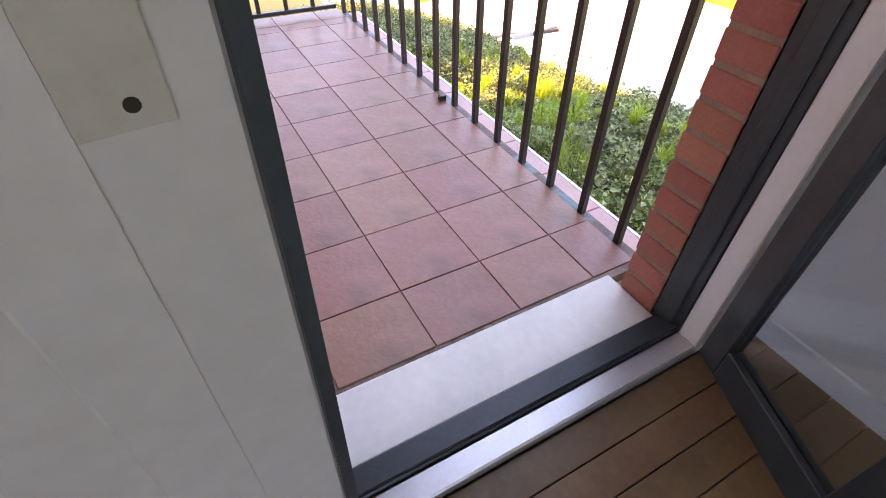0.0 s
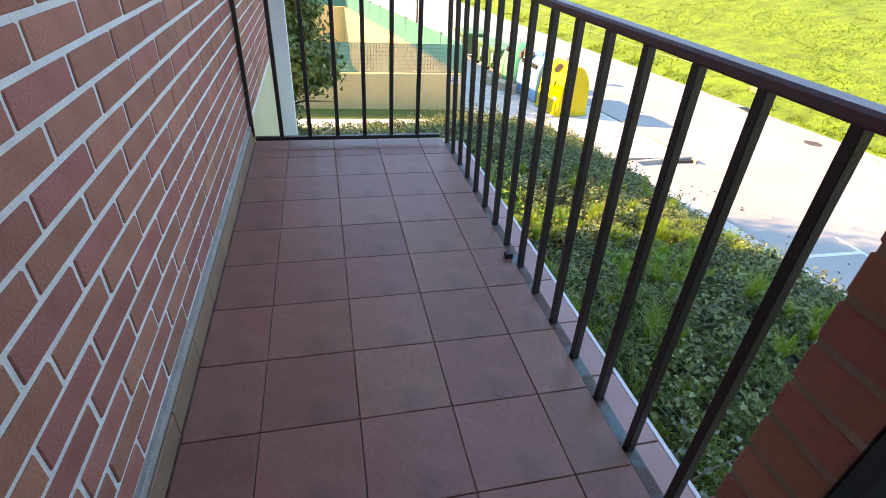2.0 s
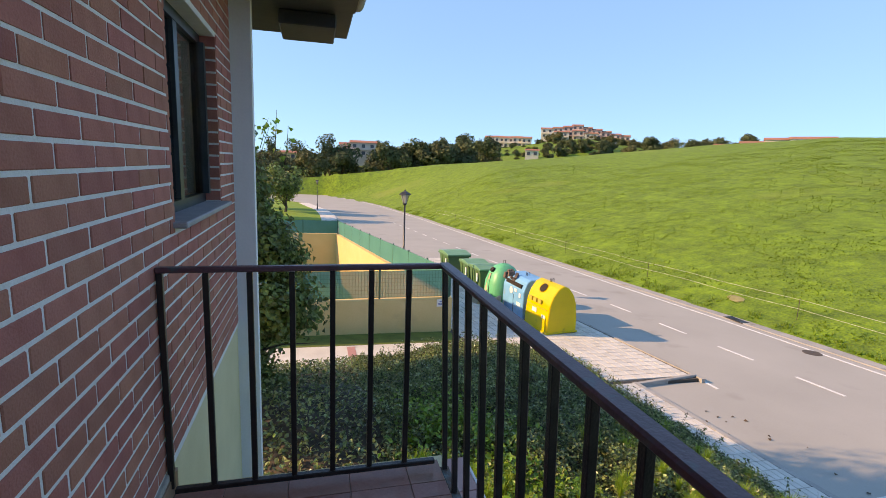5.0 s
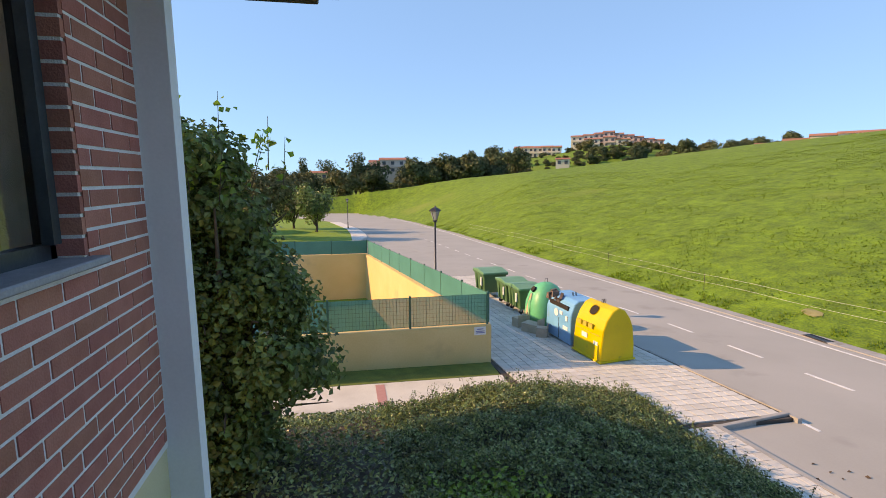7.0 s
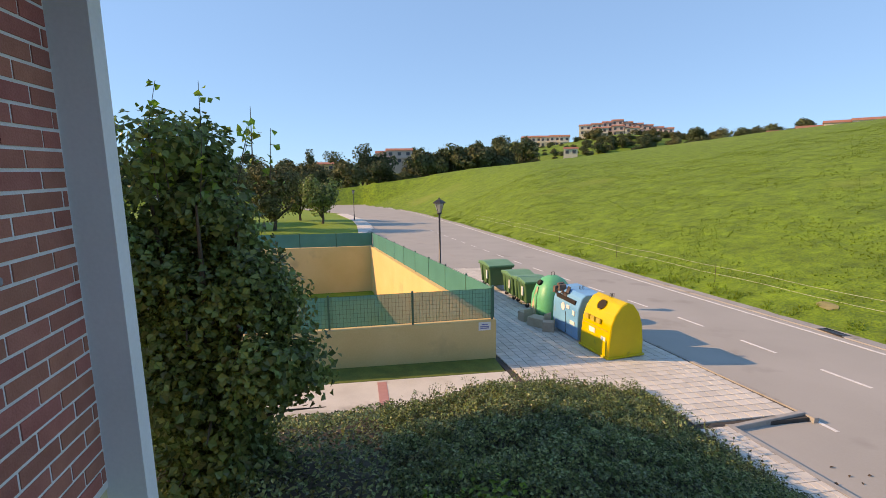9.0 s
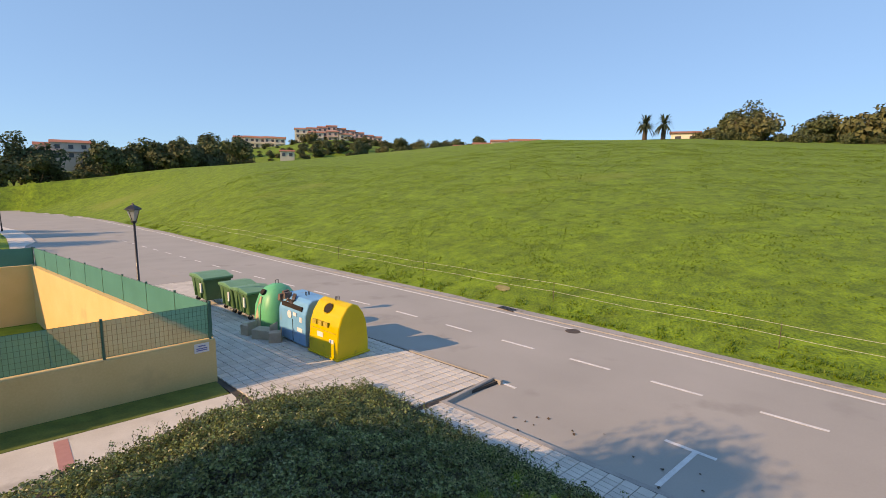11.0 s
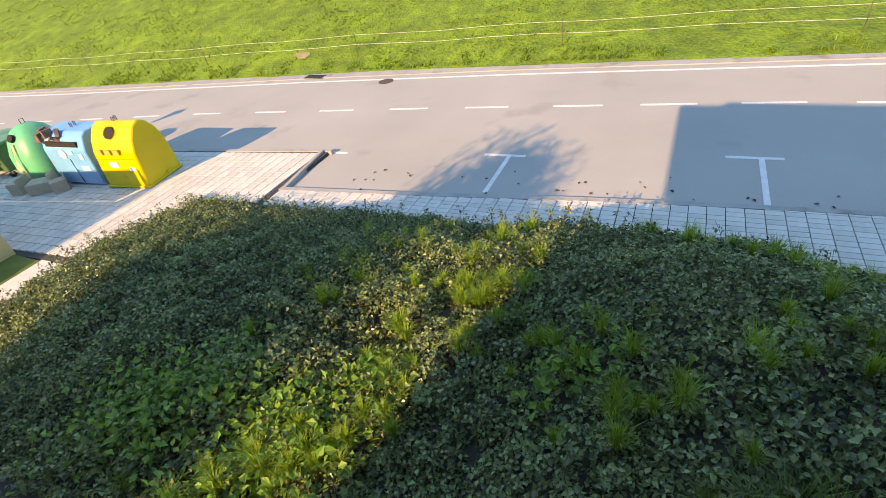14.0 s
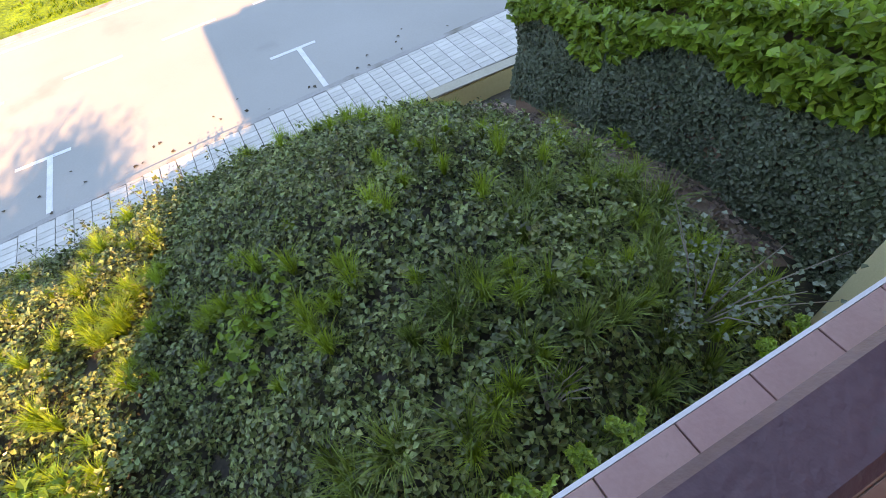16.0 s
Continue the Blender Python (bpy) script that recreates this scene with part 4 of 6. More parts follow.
def green_igloo(m):
    top = thing("recycling_bin", "green domed glass container with a beige front panel", "recycling bin", m, "recycling bins")
    bm = bmesh.new()
    pr = [(0.78, 0.03), (0.8, 0.4), (0.76, 0.9), (0.62, 1.3), (0.42, 1.58), (0.2, 1.7), (0.02, 1.73)]
    seg = 20
    rings = []
    for r, z in pr:
        rings.append([bm.verts.new((0.72 + r * math.copysign(abs(math.cos(a)) ** 0.7, math.cos(a)), 0.8 + r * math.copysign(abs(math.sin(a)) ** 0.7, math.sin(a)), z)) for a in (k * math.tau / seg for k in range(seg))])
    for a, b in zip(rings, rings[1:]):
        for k in range(seg):
            bm.faces.new((a[k], a[(k + 1) % seg], b[(k + 1) % seg], b[k]))
    bm.faces.new(rings[-1])
    bm.faces.new(rings[0][::-1])
    part("body", bm, M_GREENBIN, top, "moulded green dome", True)
    bm = bmesh.new()
    profile(bm, [(0.62, 0.05), (1.0, 0.05), (0.97, 0.6), (0.9, 1.1), (0.86, 1.3), (0.76, 1.3), (0.72, 1.1), (0.65, 0.6)], -0.11, -0.07)
    for v in bm.verts:
        v.co.x += max(0, (v.co.z - 0.5)) ** 1.6 * 0.24
    part("front_panel", bm, M_BEIGE, top, "beige front panel")
    c = Vector((0.22, 0.82, 1.42))
    part("opening", tube(bmesh.new(), [c, c + Vector((-0.09, 0, 0.07))], [0.12, 0.12], 14), M_HOLE, top, "round dark bottle hole")
    bm = tube(bmesh.new(), [(0.66, 0.8, 1.7), (0.66, 0.8, 1.86), (0.78, 0.8, 1.86), (0.78, 0.8, 1.7)], [0.012] * 4, 5)
    part("lifting_hook", bm, M_IRON, top, "steel lifting loop")
    return top


def wheelie(m):
    top = thing("waste_container", "dark green wheeled waste container with a lighter lid", "waste bin", m, "waste containers")
    bm = bmesh.new()
    v = []
    for z, e in ((0.22, 0.0), (1.12, 0.09)):
        v.append([bm.verts.new(p) for p in ((-e + 0.08, -e + 0.08, z), (1.0 + e, -e + 0.08, z), (1.0 + e, 1.28 + e, z), (-e + 0.08, 1.28 + e, z))])
    bm.faces.new(v[0][::-1])
    bm.faces.new(v[1])
    for k in range(4):
        bm.faces.new((v[0][k], v[0][(k + 1) % 4], v[1][(k + 1) % 4], v[1][k]))
    part("body", bm, M_DKGREEN, top, "tapered dark green tub", bevel=0.03)
    bm = bmesh.new()
    profile(bm, [(-0.07, 1.12), (1.42, 1.12), (1.42, 1.2), (0.7, 1.3), (-0.07, 1.2)], -0.05, 1.15)
    part("lid", bm, M_LID, top, "slightly domed green lid", bevel=0.02)
    part("rim", boxed(-0.06, -0.06, 1.06, 1.14, 1.42, 1.12), M_DKGREEN, top, bevel=0.015)
    for y in (0.35, 0.95):
        part("rib", boxed(-0.02, y, 0.3, 0.06, y + 0.06, 1.06), M_DKGREEN, top)
    part("label_plate", boxed(-0.045, 0.2, 0.55, 0.0, 0.34, 0.95), M_STICKER, top, "narrow white label")
    for x, y in ((0.18, 0.2), (0.9, 0.2), (0.18, 1.2), (0.9, 1.2)):
        part("wheel", tube(bmesh.new(), [(x, y - 0.03, 0.1), (x, y + 0.03, 0.1)], [0.1, 0.1], 12), M_IRON, top, "black rubber castor", True)
        part("fork", boxed(x - 0.03, y - 0.04, 0.12, x + 0.03, y + 0.04, 0.24), M_ALU, top)
    return top


def at_platform(x, y, turn=0):
    return Matrix.Translation(on_road(x, y, PV)) @ Matrix.Rotation(radians(turn), 4, "Z")


yellow_bin(at_platform(8.66, 15.9, 8))
blue_bin(at_platform(8.5, 17.75, 5))
green_igloo(at_platform(8.25, 20.0, 5))
w0 = wheelie(at_platform(8.3, 22.4, 4))
w1 = copy_thing(w0, at_platform(8.2, 23.95, 2))
w2 = copy_thing(w0, at_platform(7.75, 26.2, 3))
w2.scale = (1.15, 1.2, 1.1)
red = tagged(mesh_ob("plank", boxed(-0.03, -0.06, 0, 0.03, 0.06, 0.75), M_ROOF, bevel=0.005), "reddish board leaning between two containers", "board")
red.matrix_world = Matrix.Translation(on_road(8.6, 17.6, PV)) @ Euler((0.1, 0.05, 0.2)).to_matrix().to_4x4()


def crate(x, y, sx, sy, sz, turn):
    top = thing("cardboard_box", "grey-brown discarded cardboard box beside the green container", "box", at_platform(x, y, turn), "discarded boxes")
    part("carton", boxed(-sx / 2, -sy / 2, 0, sx / 2, sy / 2, sz), M_CARD, top, bevel=0.008)
    bm = boxed(-sx / 2, -sy / 2, sz, sx / 2, -sy / 2 + 0.01, sz + sy * 0.3)
    part("flap", bm, M_CARD, top, "half open flap")
    return top


crate(7.7, 20.7, 0.45, 0.4, 0.38, 20)
crate(7.95, 19.85, 0.5, 0.75, 0.34, 35)
crate(8.05, 19.15, 0.35, 0.42, 0.36, 60)

# dead leaves blown against the kerb of the parking bays
dl = []
for k in range(46):
    y = random.uniform(-5, 11)
    x = kerb_line(y) + 0.08 + abs(random.gauss(0, 0.55))
    dl.append((x, y, gz(x, y) + 0.015))
tagged(leaves("dead_leaves", dl, 0.06, material("dead_leaf", (0.05, 0.035, 0.025), (0.12, 0.08, 0.05), 5, 40, 0.9), tilt=0.25, long=1.4, seed=19), "dark dead leaves scattered on the parking bays", "leaves", kind="stuff")

# drain grate in the far gutter
grate = thing("drain_grate", "rusty iron drain grate set in the gutter", "drain", Matrix.Translation((road_right(17.2) + 0.62, 17.2, gz(18.4, 17.2) + 0.032)))
part("grate_frame", boxed(-0.22, -0.5, 0, 0.22, 0.5, 0.012), M_RUST, grate)
for k in range(8):
    part("grate_bar", boxed(-0.18, -0.44 + 0.12 * k, 0.012, 0.18, -0.38 + 0.12 * k, 0.03), M_IRON, grate)
cover = thing("manhole_cover", "dark worn iron cover in the asphalt", "manhole cover", Matrix.Translation((17.6, 13.2, gz(17.6, 13.2) + 0.004)))
part("disc", tube(bmesh.new(), [(0, 0, 0), (0, 0, 0.008)], [0.3, 0.3], 20), M_RUST, cover)
part("grip", boxed(-0.05, -0.01, 0.008, 0.05, 0.01, 0.014), M_IRON, cover)

def ground_patch(x, y, sx, sy, turn, name, label, mat):
    """A thin worn patch with an uneven edge, following the ground."""
    bm = bmesh.new()
    rim = []
    for k in range(22):
        a = k * math.tau / 22
        r = 1 + 0.22 * noise.noise((math.cos(a) * 1.7 + x, math.sin(a) * 1.7 + y, 1.0))
        u, v = sx * r * math.cos(a), sy * r * math.sin(a)
        px, py = x + u * math.cos(turn) - v * math.sin(turn), y + u * math.sin(turn) + v * math.cos(turn)
        rim.append((px, py, ground_z(px, py) + 0.03))
    mid_v = bm.verts.new((x, y, ground_z(x, y) + 0.05))
    top = [bm.verts.new(p) for p in rim]
    low = [bm.verts.new((p[0], p[1], p[2] - 0.12)) for p in rim]
    for k in range(22):
        bm.faces.new((mid_v, top[k], top[(k + 1) % 22]))
        bm.faces.new((top[k], low[k], low[(k + 1) % 22], top[(k + 1) % 22]))
    bmesh.ops.recalc_face_normals(bm, faces=bm.faces)
    return tagged(mesh_ob(name, bm, mat), label, "ground", kind="structure")


ground_patch(21.2, -5.9, 1.0, 0.5, 0.4, "concrete_slab", "pale worn concrete slab lying in the meadow grass", M_KERB)
ground_patch(20.35, 19.3, 0.5, 0.28, 1.4, "dry_patch", "dry straw-coloured bare patch beside the fence", M_STRAW)

# electric tape fence along the meadow
tape = thing("meadow_fence", "two pale tapes of a low stock fence along the meadow", "fence", Matrix.Translation((20.3, 0, gz(20.3, 0))))
fence_x = lambda y: road_right(y) + 2.4
for z in (0.45, 0.85):
    bm = bmesh.new()
    ys = np.linspace(-40, 70, 56)
    tube(bm, [(fence_x(y) - 20.3, y, ground_z(fence_x(y), y) - gz(20.3, 0) + z + 0.03 * math.sin(y * 0.9)) for y in ys], [0.009] * len(ys), 3, False)
    part("tape", bm, M_WIRE, tape, "pale plastic tape")
for y in np.arange(-38, 70, 9.0):
    x = fence_x(y)
    part("stake", boxed(x - 20.312, y - 0.009, ground_z(x, y) - gz(20.3, 0) - 0.1, x - 20.294, y + 0.009, ground_z(x, y) - gz(20.3, 0) + 0.95), M_RUST, tape, "thin dark stake")

# low ochre wall at the end of the bank beside the pavement
slab_wall("wall_garden", (8.4, -6.0), (8.4, -0.4), 0.2, -3.66, -3.74, -4.6, M_OCHRE, "low ochre garden wall with a pale top")
slab_wall("wall_garden_top", (8.42, -6.0), (8.42, -0.38), 0.24, -3.61, -3.69, -3.655, M_COPING, "pale coping of the low garden wall")


# ---- garden bank ----
def bank_top(y):
    return inter(y, (-3, -0.9, 0.2, 1.5, 2.5, 3.7, 5, 7, 9, 11, 12.4, 13.75), (-2.3, -2.2, -1.5, -1.05, -1.3, -1.95, -2.1, -2.1, -2.15, -2.5, -3.1, -3.95))


def bank_z(x, y):
    low = inter(y, (-1.2, 0.9), (0.42, 0.0))
    g = gz(x, y) + 0.05 - low
    t = bank_top(y)
    u = min(max((x - 3.6) / 4.75, 0), 1)
    z = t + (g - t) * u ** inter(y, (1.0, 2.5, 4, 6, 9), (1.3, 1.8, 2.6, 2.0, 1.4))
    if x < 2.2 and y < 5.2:
        z -= (2.2 - x) * 0.45
    z -= 0.5 * min(max((5.0 - x) / 3, 0), 1) * min(max((y - 7.5) / 2.5, 0), 1)
    if x < 0.5 and y >= 5.2:
        z = min(z, t - (0.5 - x) * 0.25)
    return max(z + 0.10 * noise.noise((x * 1.1, y * 1.1, 3.0)) + 0.05 * noise.noise((x * 3.1, y * 3.1, 7.0)), gz(x, y) - 0.1 - low)


bx, by = np.linspace(-7, 8.42, 78), np.linspace(-3, 13.84, 85)
bverts = [(x, y, bank_z(x, y)) for y in by for x in bx]
WB = len(bx)
bfaces = [(j * WB + i, j * WB + i + 1, (j + 1) * WB + i + 1, (j + 1) * WB + i) for j in range(len(by) - 1) for i in range(WB - 1) if not (bx[i] < 1.3 and by[j] < 5.1)]
bank = tagged(arrays_ob("garden_bank", bverts, bfaces, M_BANK_DARK, smooth=True), "ground of the overgrown garden bank, darkened for shade between the leaves", "ground", kind="structure")

rng = np.random.default_rng(11)


def scatter(n, x0, x1, y0, y1, keep):
    out = []
    while len(out) < n:
        for x, y in zip(rng.uniform(x0, x1, 4000), rng.uniform(y0, y1, 4000)):
            if keep(x, y):
                out.append((x, y))
                if len(out) == n:
                    break
    return out


def in_bank(x, y):
    if y < 5.25 and x < 1.55:
        return False
    if y < 0.15 and 3 < x < 7.6:
        return y > -0.25 and noise.noise((x * 3, y * 3, 1)) > 0.15
    if y < -0.2 and x < 6:
        return y > -0.55 and noise.noise((x, y, 1)) > 0.1
    return x < 8.5 - 0.25 * (noise.noise((y * 0.7, 0, 5)) + 0.4)


def on_bank(pts, lift):
    return np.array([(x, y, bank_z(x, y) + l) for (x, y), l in zip(pts, lift)])


def bank_normals(pts):
    e = 0.15
    return np.array([(-(bank_z(x + e, y) - bank_z(x - e, y)) / (2 * e), -(bank_z(x, y + e) - bank_z(x, y - e)) / (2 * e), 1.0) for x, y in pts])


pts = scatter(270000, 1.5, 8.5, -0.6, 13.75, lambda x, y: in_bank(x, y) and noise.noise((x * 4.5, y * 4.5, 2)) + 0.5 * noise.noise((x * 11, y * 11, 4)) > -0.5)
lump = np.array([0.13 + 0.13 * max(noise.noise((x * 1.6, y * 1.6, 0.5)), -0.5) + 0.13 * noise.noise((x * 4.5, y * 4.5, 2)) + 0.05 * noise.noise((x * 11, y * 11, 4)) for x, y in pts])
tagged(leaves("brambles", on_bank(pts, lump * rng.uniform(0.1, 1.5, len(pts))), 0.035, M_BRAMBLE, normals=bank_normals(pts), tilt=0.7, long=1.3), "dense dark green brambles covering the bank", "brambles", kind="stuff")
pts = scatter(22000, -5, 1.5, 5.3, 13.7, in_bank)
tagged(leaves("brambles", on_bank(pts, rng.uniform(0, 0.3, len(pts))), 0.045, M_BRAMBLE, tilt=0.6, seed=5), "dark brambles in the tree's shade", "brambles", kind="stuff")
# loose sprays standing above the edge of the mass
sp = scatter(260, 2, 8.4, 0.5, 13.4, lambda x, y: in_bank(x, y) and (x > 6.8 or y > 11.0))
sv, sl = bmesh.new(), []
for x, y in sp:
    p = Vector((x, y, bank_z(x, y) + 0.1))
    q = p + Vector((random.uniform(-0.15, 0.25), random.uniform(-0.1, 0.25), random.uniform(0.2, 0.42)))
    tube(sv, [p, (p + q) / 2 + Vector((0, 0, 0.05)), q], [0.004, 0.003, 0.002], 3, False)
    for k in range(9):
        sl.append(p.lerp(q, 0.35 + 0.65 * random.random()) + Vector((random.uniform(-0.05, 0.05), random.uniform(-0.05, 0.05), random.uniform(-0.03, 0.03))))
tagged(mesh_ob("bramble_stems", sv, M_BARK), "thin arching bramble stems above the mass", "brambles", kind="stuff")
tagged(leaves("bramble_sprays", sl, 0.034, M_BRAMBLE, tilt=1.0, seed=7), "loose bramble sprays at the bank's edge", "brambles", kind="stuff")

tf = scatter(230, 1.7, 8.0, 0.0, 6.5, lambda x, y: in_bank(x, y) and noise.noise((x * 0.5, y * 0.5, 9)) > -0.12)
th = rng.uniform(0.15, 0.32, len(tf))
tagged(blades("grass_tufts", on_bank(tf, th * 0 + 0.09), th, M_TUFT, 120, 0.28, 0.0022), "bright green grass tufts among the brambles", "grass tufts", kind="stuff")
tf = scatter(62, 1.65, 4.0, 0.0, 3.0, lambda x, y: in_bank(x, y) and x + 0.5 * y < 3.9)
th = rng.uniform(0.25, 0.45, len(tf))
M_LONG = leafy("long_grass", (0.09, 0.17, 0.03), (0.18, 0.28, 0.05), 0.3, 0.3)
tagged(blades("long_grass", on_bank(tf, np.zeros(len(tf))), th, M_LONG, 90, 0.32, 0.003, seed=6), "long dark green grass below the balcony", "grass", kind="stuff")

# fresh low weeds in and beside the sunny strip
fw = []
for cx_, cy_, r, n in ((2.65, 5.25, 0.55, 900), (2.35, 6.8, 0.6, 900), (1.95, 5.5, 0.45, 500), (3.3, 4.85, 0.3, 250), (3.0, 6.3, 0.4, 350), (3.6, 3.1, 0.35, 120)):
    for k in range(n):
        x, y = cx_ + rng.normal(0, r * 0.5), cy_ + rng.normal(0, r * 0.6)
        fw.append((x, y, bank_z(x, y) + rng.uniform(0.1, 0.28)))
M_FRESH = leafy("fresh_weed_leaves", (0.11, 0.25, 0.035), (0.2, 0.38, 0.06), 0.35, 0.35, 0.4)
tagged(leaves("weeds", fw, 0.055, M_FRESH, tilt=0.6, long=1.5, seed=17), "fresh bright green weeds among the brambles", "weeds", kind="stuff")
sg = []
for k in range(46):
    f = rng.uniform(0, 1)
    sg.append((5.6 - 3.7 * f + rng.normal(0, 0.25), 4.1 + 1.15 * f + rng.normal(0, 0.3)))
th = rng.uniform(0.15, 0.32, len(sg))
tagged(blades("grass_tufts", on_bank(sg, th * 0 + 0.08), th, M_TUFT, 130, 0.28, 0.0024, seed=18), "lime green grass tufts in the sunny strip", "grass tufts", kind="stuff")

# bare dirt between the brambles and the hedge
dx_, dy_ = np.linspace(2.2, 8.38, 50), np.linspace(-1.25, -0.1, 12)
dverts = [(x, y + 0.12 * noise.noise((x * 2, 0, 6)), bank_z(x, y + 0.12 * noise.noise((x * 2, 0, 6))) + 0.012) for y in dy_ for x in dx_]
dfaces = [(j * 50 + i, j * 50 + i + 1, (j + 1) * 50 + i + 1, (j + 1) * 50 + i) for j in range(11) for i in range(49)]
tagged(arrays_ob("dirt", dverts, dfaces, M_SOIL, smooth=True), "bare reddish-brown dirt at the hedge's foot", "ground", kind="structure")

M_DEAD = material("dead_bramble_leaf", (0.11, 0.07, 0.055), (0.27, 0.17, 0.14), 5, 40, 0.9, each=0.4, island=True)
dd = [(x, y, bank_z(x, y) + 0.03) for x, y in zip(rng.uniform(2.3, 8.2, 2600), rng.uniform(-1.15, -0.05, 2600))]
tagged(leaves("leaf_litter", dd, 0.045, M_DEAD, tilt=0.35, long=1.4, seed=20), "brown leaf litter on the bare dirt", "leaf litter", kind="stuff")

# pale shrub, dry twig and ferns below the lip
shrub = thing("shrub", "spindly shrub with pale grey-green leaves below the balcony", "shrub", Matrix.Translation((2.0, 0.75, bank_z(2.0, 0.75))))
bm, pl = bmesh.new(), []
rs = random.Random(3)
for k in range(11):
    d = Vector((rs.uniform(-0.55, 0.5), rs.uniform(-0.55, 0.6), rs.uniform(0.35, 0.95)))
    part("stem", tube(bmesh.new(), [(0, 0, 0), d * 0.5 + Vector((0, 0, 0.1)), d], [0.007, 0.005, 0.002], 4, False), M_TWIG, shrub, "thin pale stem")
    for j in range(26):
        t = rs.uniform(0.35, 1.05)
        pl.append(d * t + Vector((rs.gauss(0, 0.05), rs.gauss(0, 0.05), rs.gauss(0.05, 0.05))))
leaves("foliage", pl, 0.03, M_SILVER, shrub, "pale rounded leaves", tilt=0.8, long=1.1, seed=8)
twig = thing("twig", "bare dry branched twig lying on the bank", "twig", Matrix.Translation((1.95, 1.85, bank_z(1.95, 1.85) + 0.15)))
bm = bmesh.new()
for k in range(13):
    a = -2.2 + 0.16 * k
    e = Vector((0.24 * math.cos(a) + 0.05, 0.24 * math.sin(a), 0.1 + 0.05 * math.sin(k * 2.1)))
    part("branch", tube(bmesh.new(), [(0, 0, 0), e * 0.5 + Vector((0.02, 0, 0.03)), e], [0.006, 0.004, 0.002], 4, False), M_TWIG, twig)


def fern(x, y, z, s):
    top = thing("fern", "small bright green fern growing at the balcony's edge", "fern", Matrix.Translation((x, y, z)), "ferns")
    c = []
    for k in range(5):
        a = rs.uniform(-1.3, 1.3)
        for j in range(12):
            t = j / 11
            for sd in (-1, 1):
                c.append((s * t * math.cos(a) * 0.8 + 0.02 * sd * math.sin(a) * (1 - t), s * t * math.sin(a) * 0.8 + 0.03 * sd * math.cos(a) * (1 - t), s * (0.75 * t - 0.55 * t * t)))
    leaves("fronds", c, 0.014, M_HEDGE, top, "pinnate fronds", tilt=0.35, long=1.7, seed=int(y * 100))


for y, s in ((1.28, 0.07), (1.42, 0.06), (1.95, 0.12), (2.12, 0.1), (2.3, 0.12)):
    fern(1.475, y, -0.105, s)

# ---- ivy and hedge beside the bank ----
def hedge_foot(x):
    return inter(x, (1.7, 3, 4.5, 6.3, 8.3), (-2.2, -2.3, -2.35, -2.8, -3.7))


def hedge_top(x):
    return inter(x, (1.7, 2.3, 3.4, 4.6, 5.9, 8.3), (-0.5, -0.6, -0.75, -1.05, -1.35, -2.0))


bm = bmesh.new()
rows = []
for x in np.linspace(1.75, 6.5, 24):
    rows.append([bm.verts.new(p) for p in ((x, -1.0, hedge_foot(x) - 0.4), (x, -1.12, hedge_top(x) - 0.2), (x, -1.5, hedge_top(x)), (x, -2.4, hedge_top(x)), (x, -2.7, hedge_foot(x) - 0.6))])
for a, b in zip(rows, rows[1:]):
    for k in range(4):
        bm.faces.new((a[k], b[k], b[k + 1], a[k + 1]))
bm.faces.new(rows[-1])
bm.faces.new(rows[0][::-1])
bmesh.ops.recalc_face_normals(bm, faces=bm.faces)
hedge = thing("hedge", "clipped hedge with glossy bright leaves over dark ivy", "hedge", Matrix.Translation((5, -1.6, hedge_foot(5))))
core = part("core", bm, M_SOIL, hedge, "dark twiggy inside")
for v in core.data.vertices:
    v.co -= hedge.location
iv, ivn = [], []
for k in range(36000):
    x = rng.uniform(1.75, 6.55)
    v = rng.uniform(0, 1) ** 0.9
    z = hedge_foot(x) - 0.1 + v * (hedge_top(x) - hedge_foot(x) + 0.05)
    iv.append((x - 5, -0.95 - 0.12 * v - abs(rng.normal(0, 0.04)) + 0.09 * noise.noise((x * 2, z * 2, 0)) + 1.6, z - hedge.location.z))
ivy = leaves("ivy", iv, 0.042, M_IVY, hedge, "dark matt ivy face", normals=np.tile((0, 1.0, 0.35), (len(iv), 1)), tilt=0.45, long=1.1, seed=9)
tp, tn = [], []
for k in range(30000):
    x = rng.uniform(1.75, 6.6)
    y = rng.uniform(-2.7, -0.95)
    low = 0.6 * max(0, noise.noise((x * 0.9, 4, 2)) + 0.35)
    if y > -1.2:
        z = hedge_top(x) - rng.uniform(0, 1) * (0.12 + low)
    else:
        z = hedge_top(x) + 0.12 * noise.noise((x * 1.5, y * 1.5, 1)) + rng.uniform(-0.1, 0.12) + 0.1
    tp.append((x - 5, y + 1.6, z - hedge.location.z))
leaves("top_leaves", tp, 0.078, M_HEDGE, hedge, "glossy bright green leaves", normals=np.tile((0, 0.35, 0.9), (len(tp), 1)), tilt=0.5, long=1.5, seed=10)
weed = thing("weed", "small fresh green weed at the hedge's foot", "weed", Matrix.Translation((4.2, -0.75, bank_z(4.2, -0.75))))
tagged(leaves("leaf_rosette", [(rs.gauss(0, 0.08), rs.gauss(0, 0.08), rs.uniform(0.05, 0.25)) for k in range(40)], 0.06, M_HEDGE, weed, tilt=0.7, seed=12), kind="stuff")

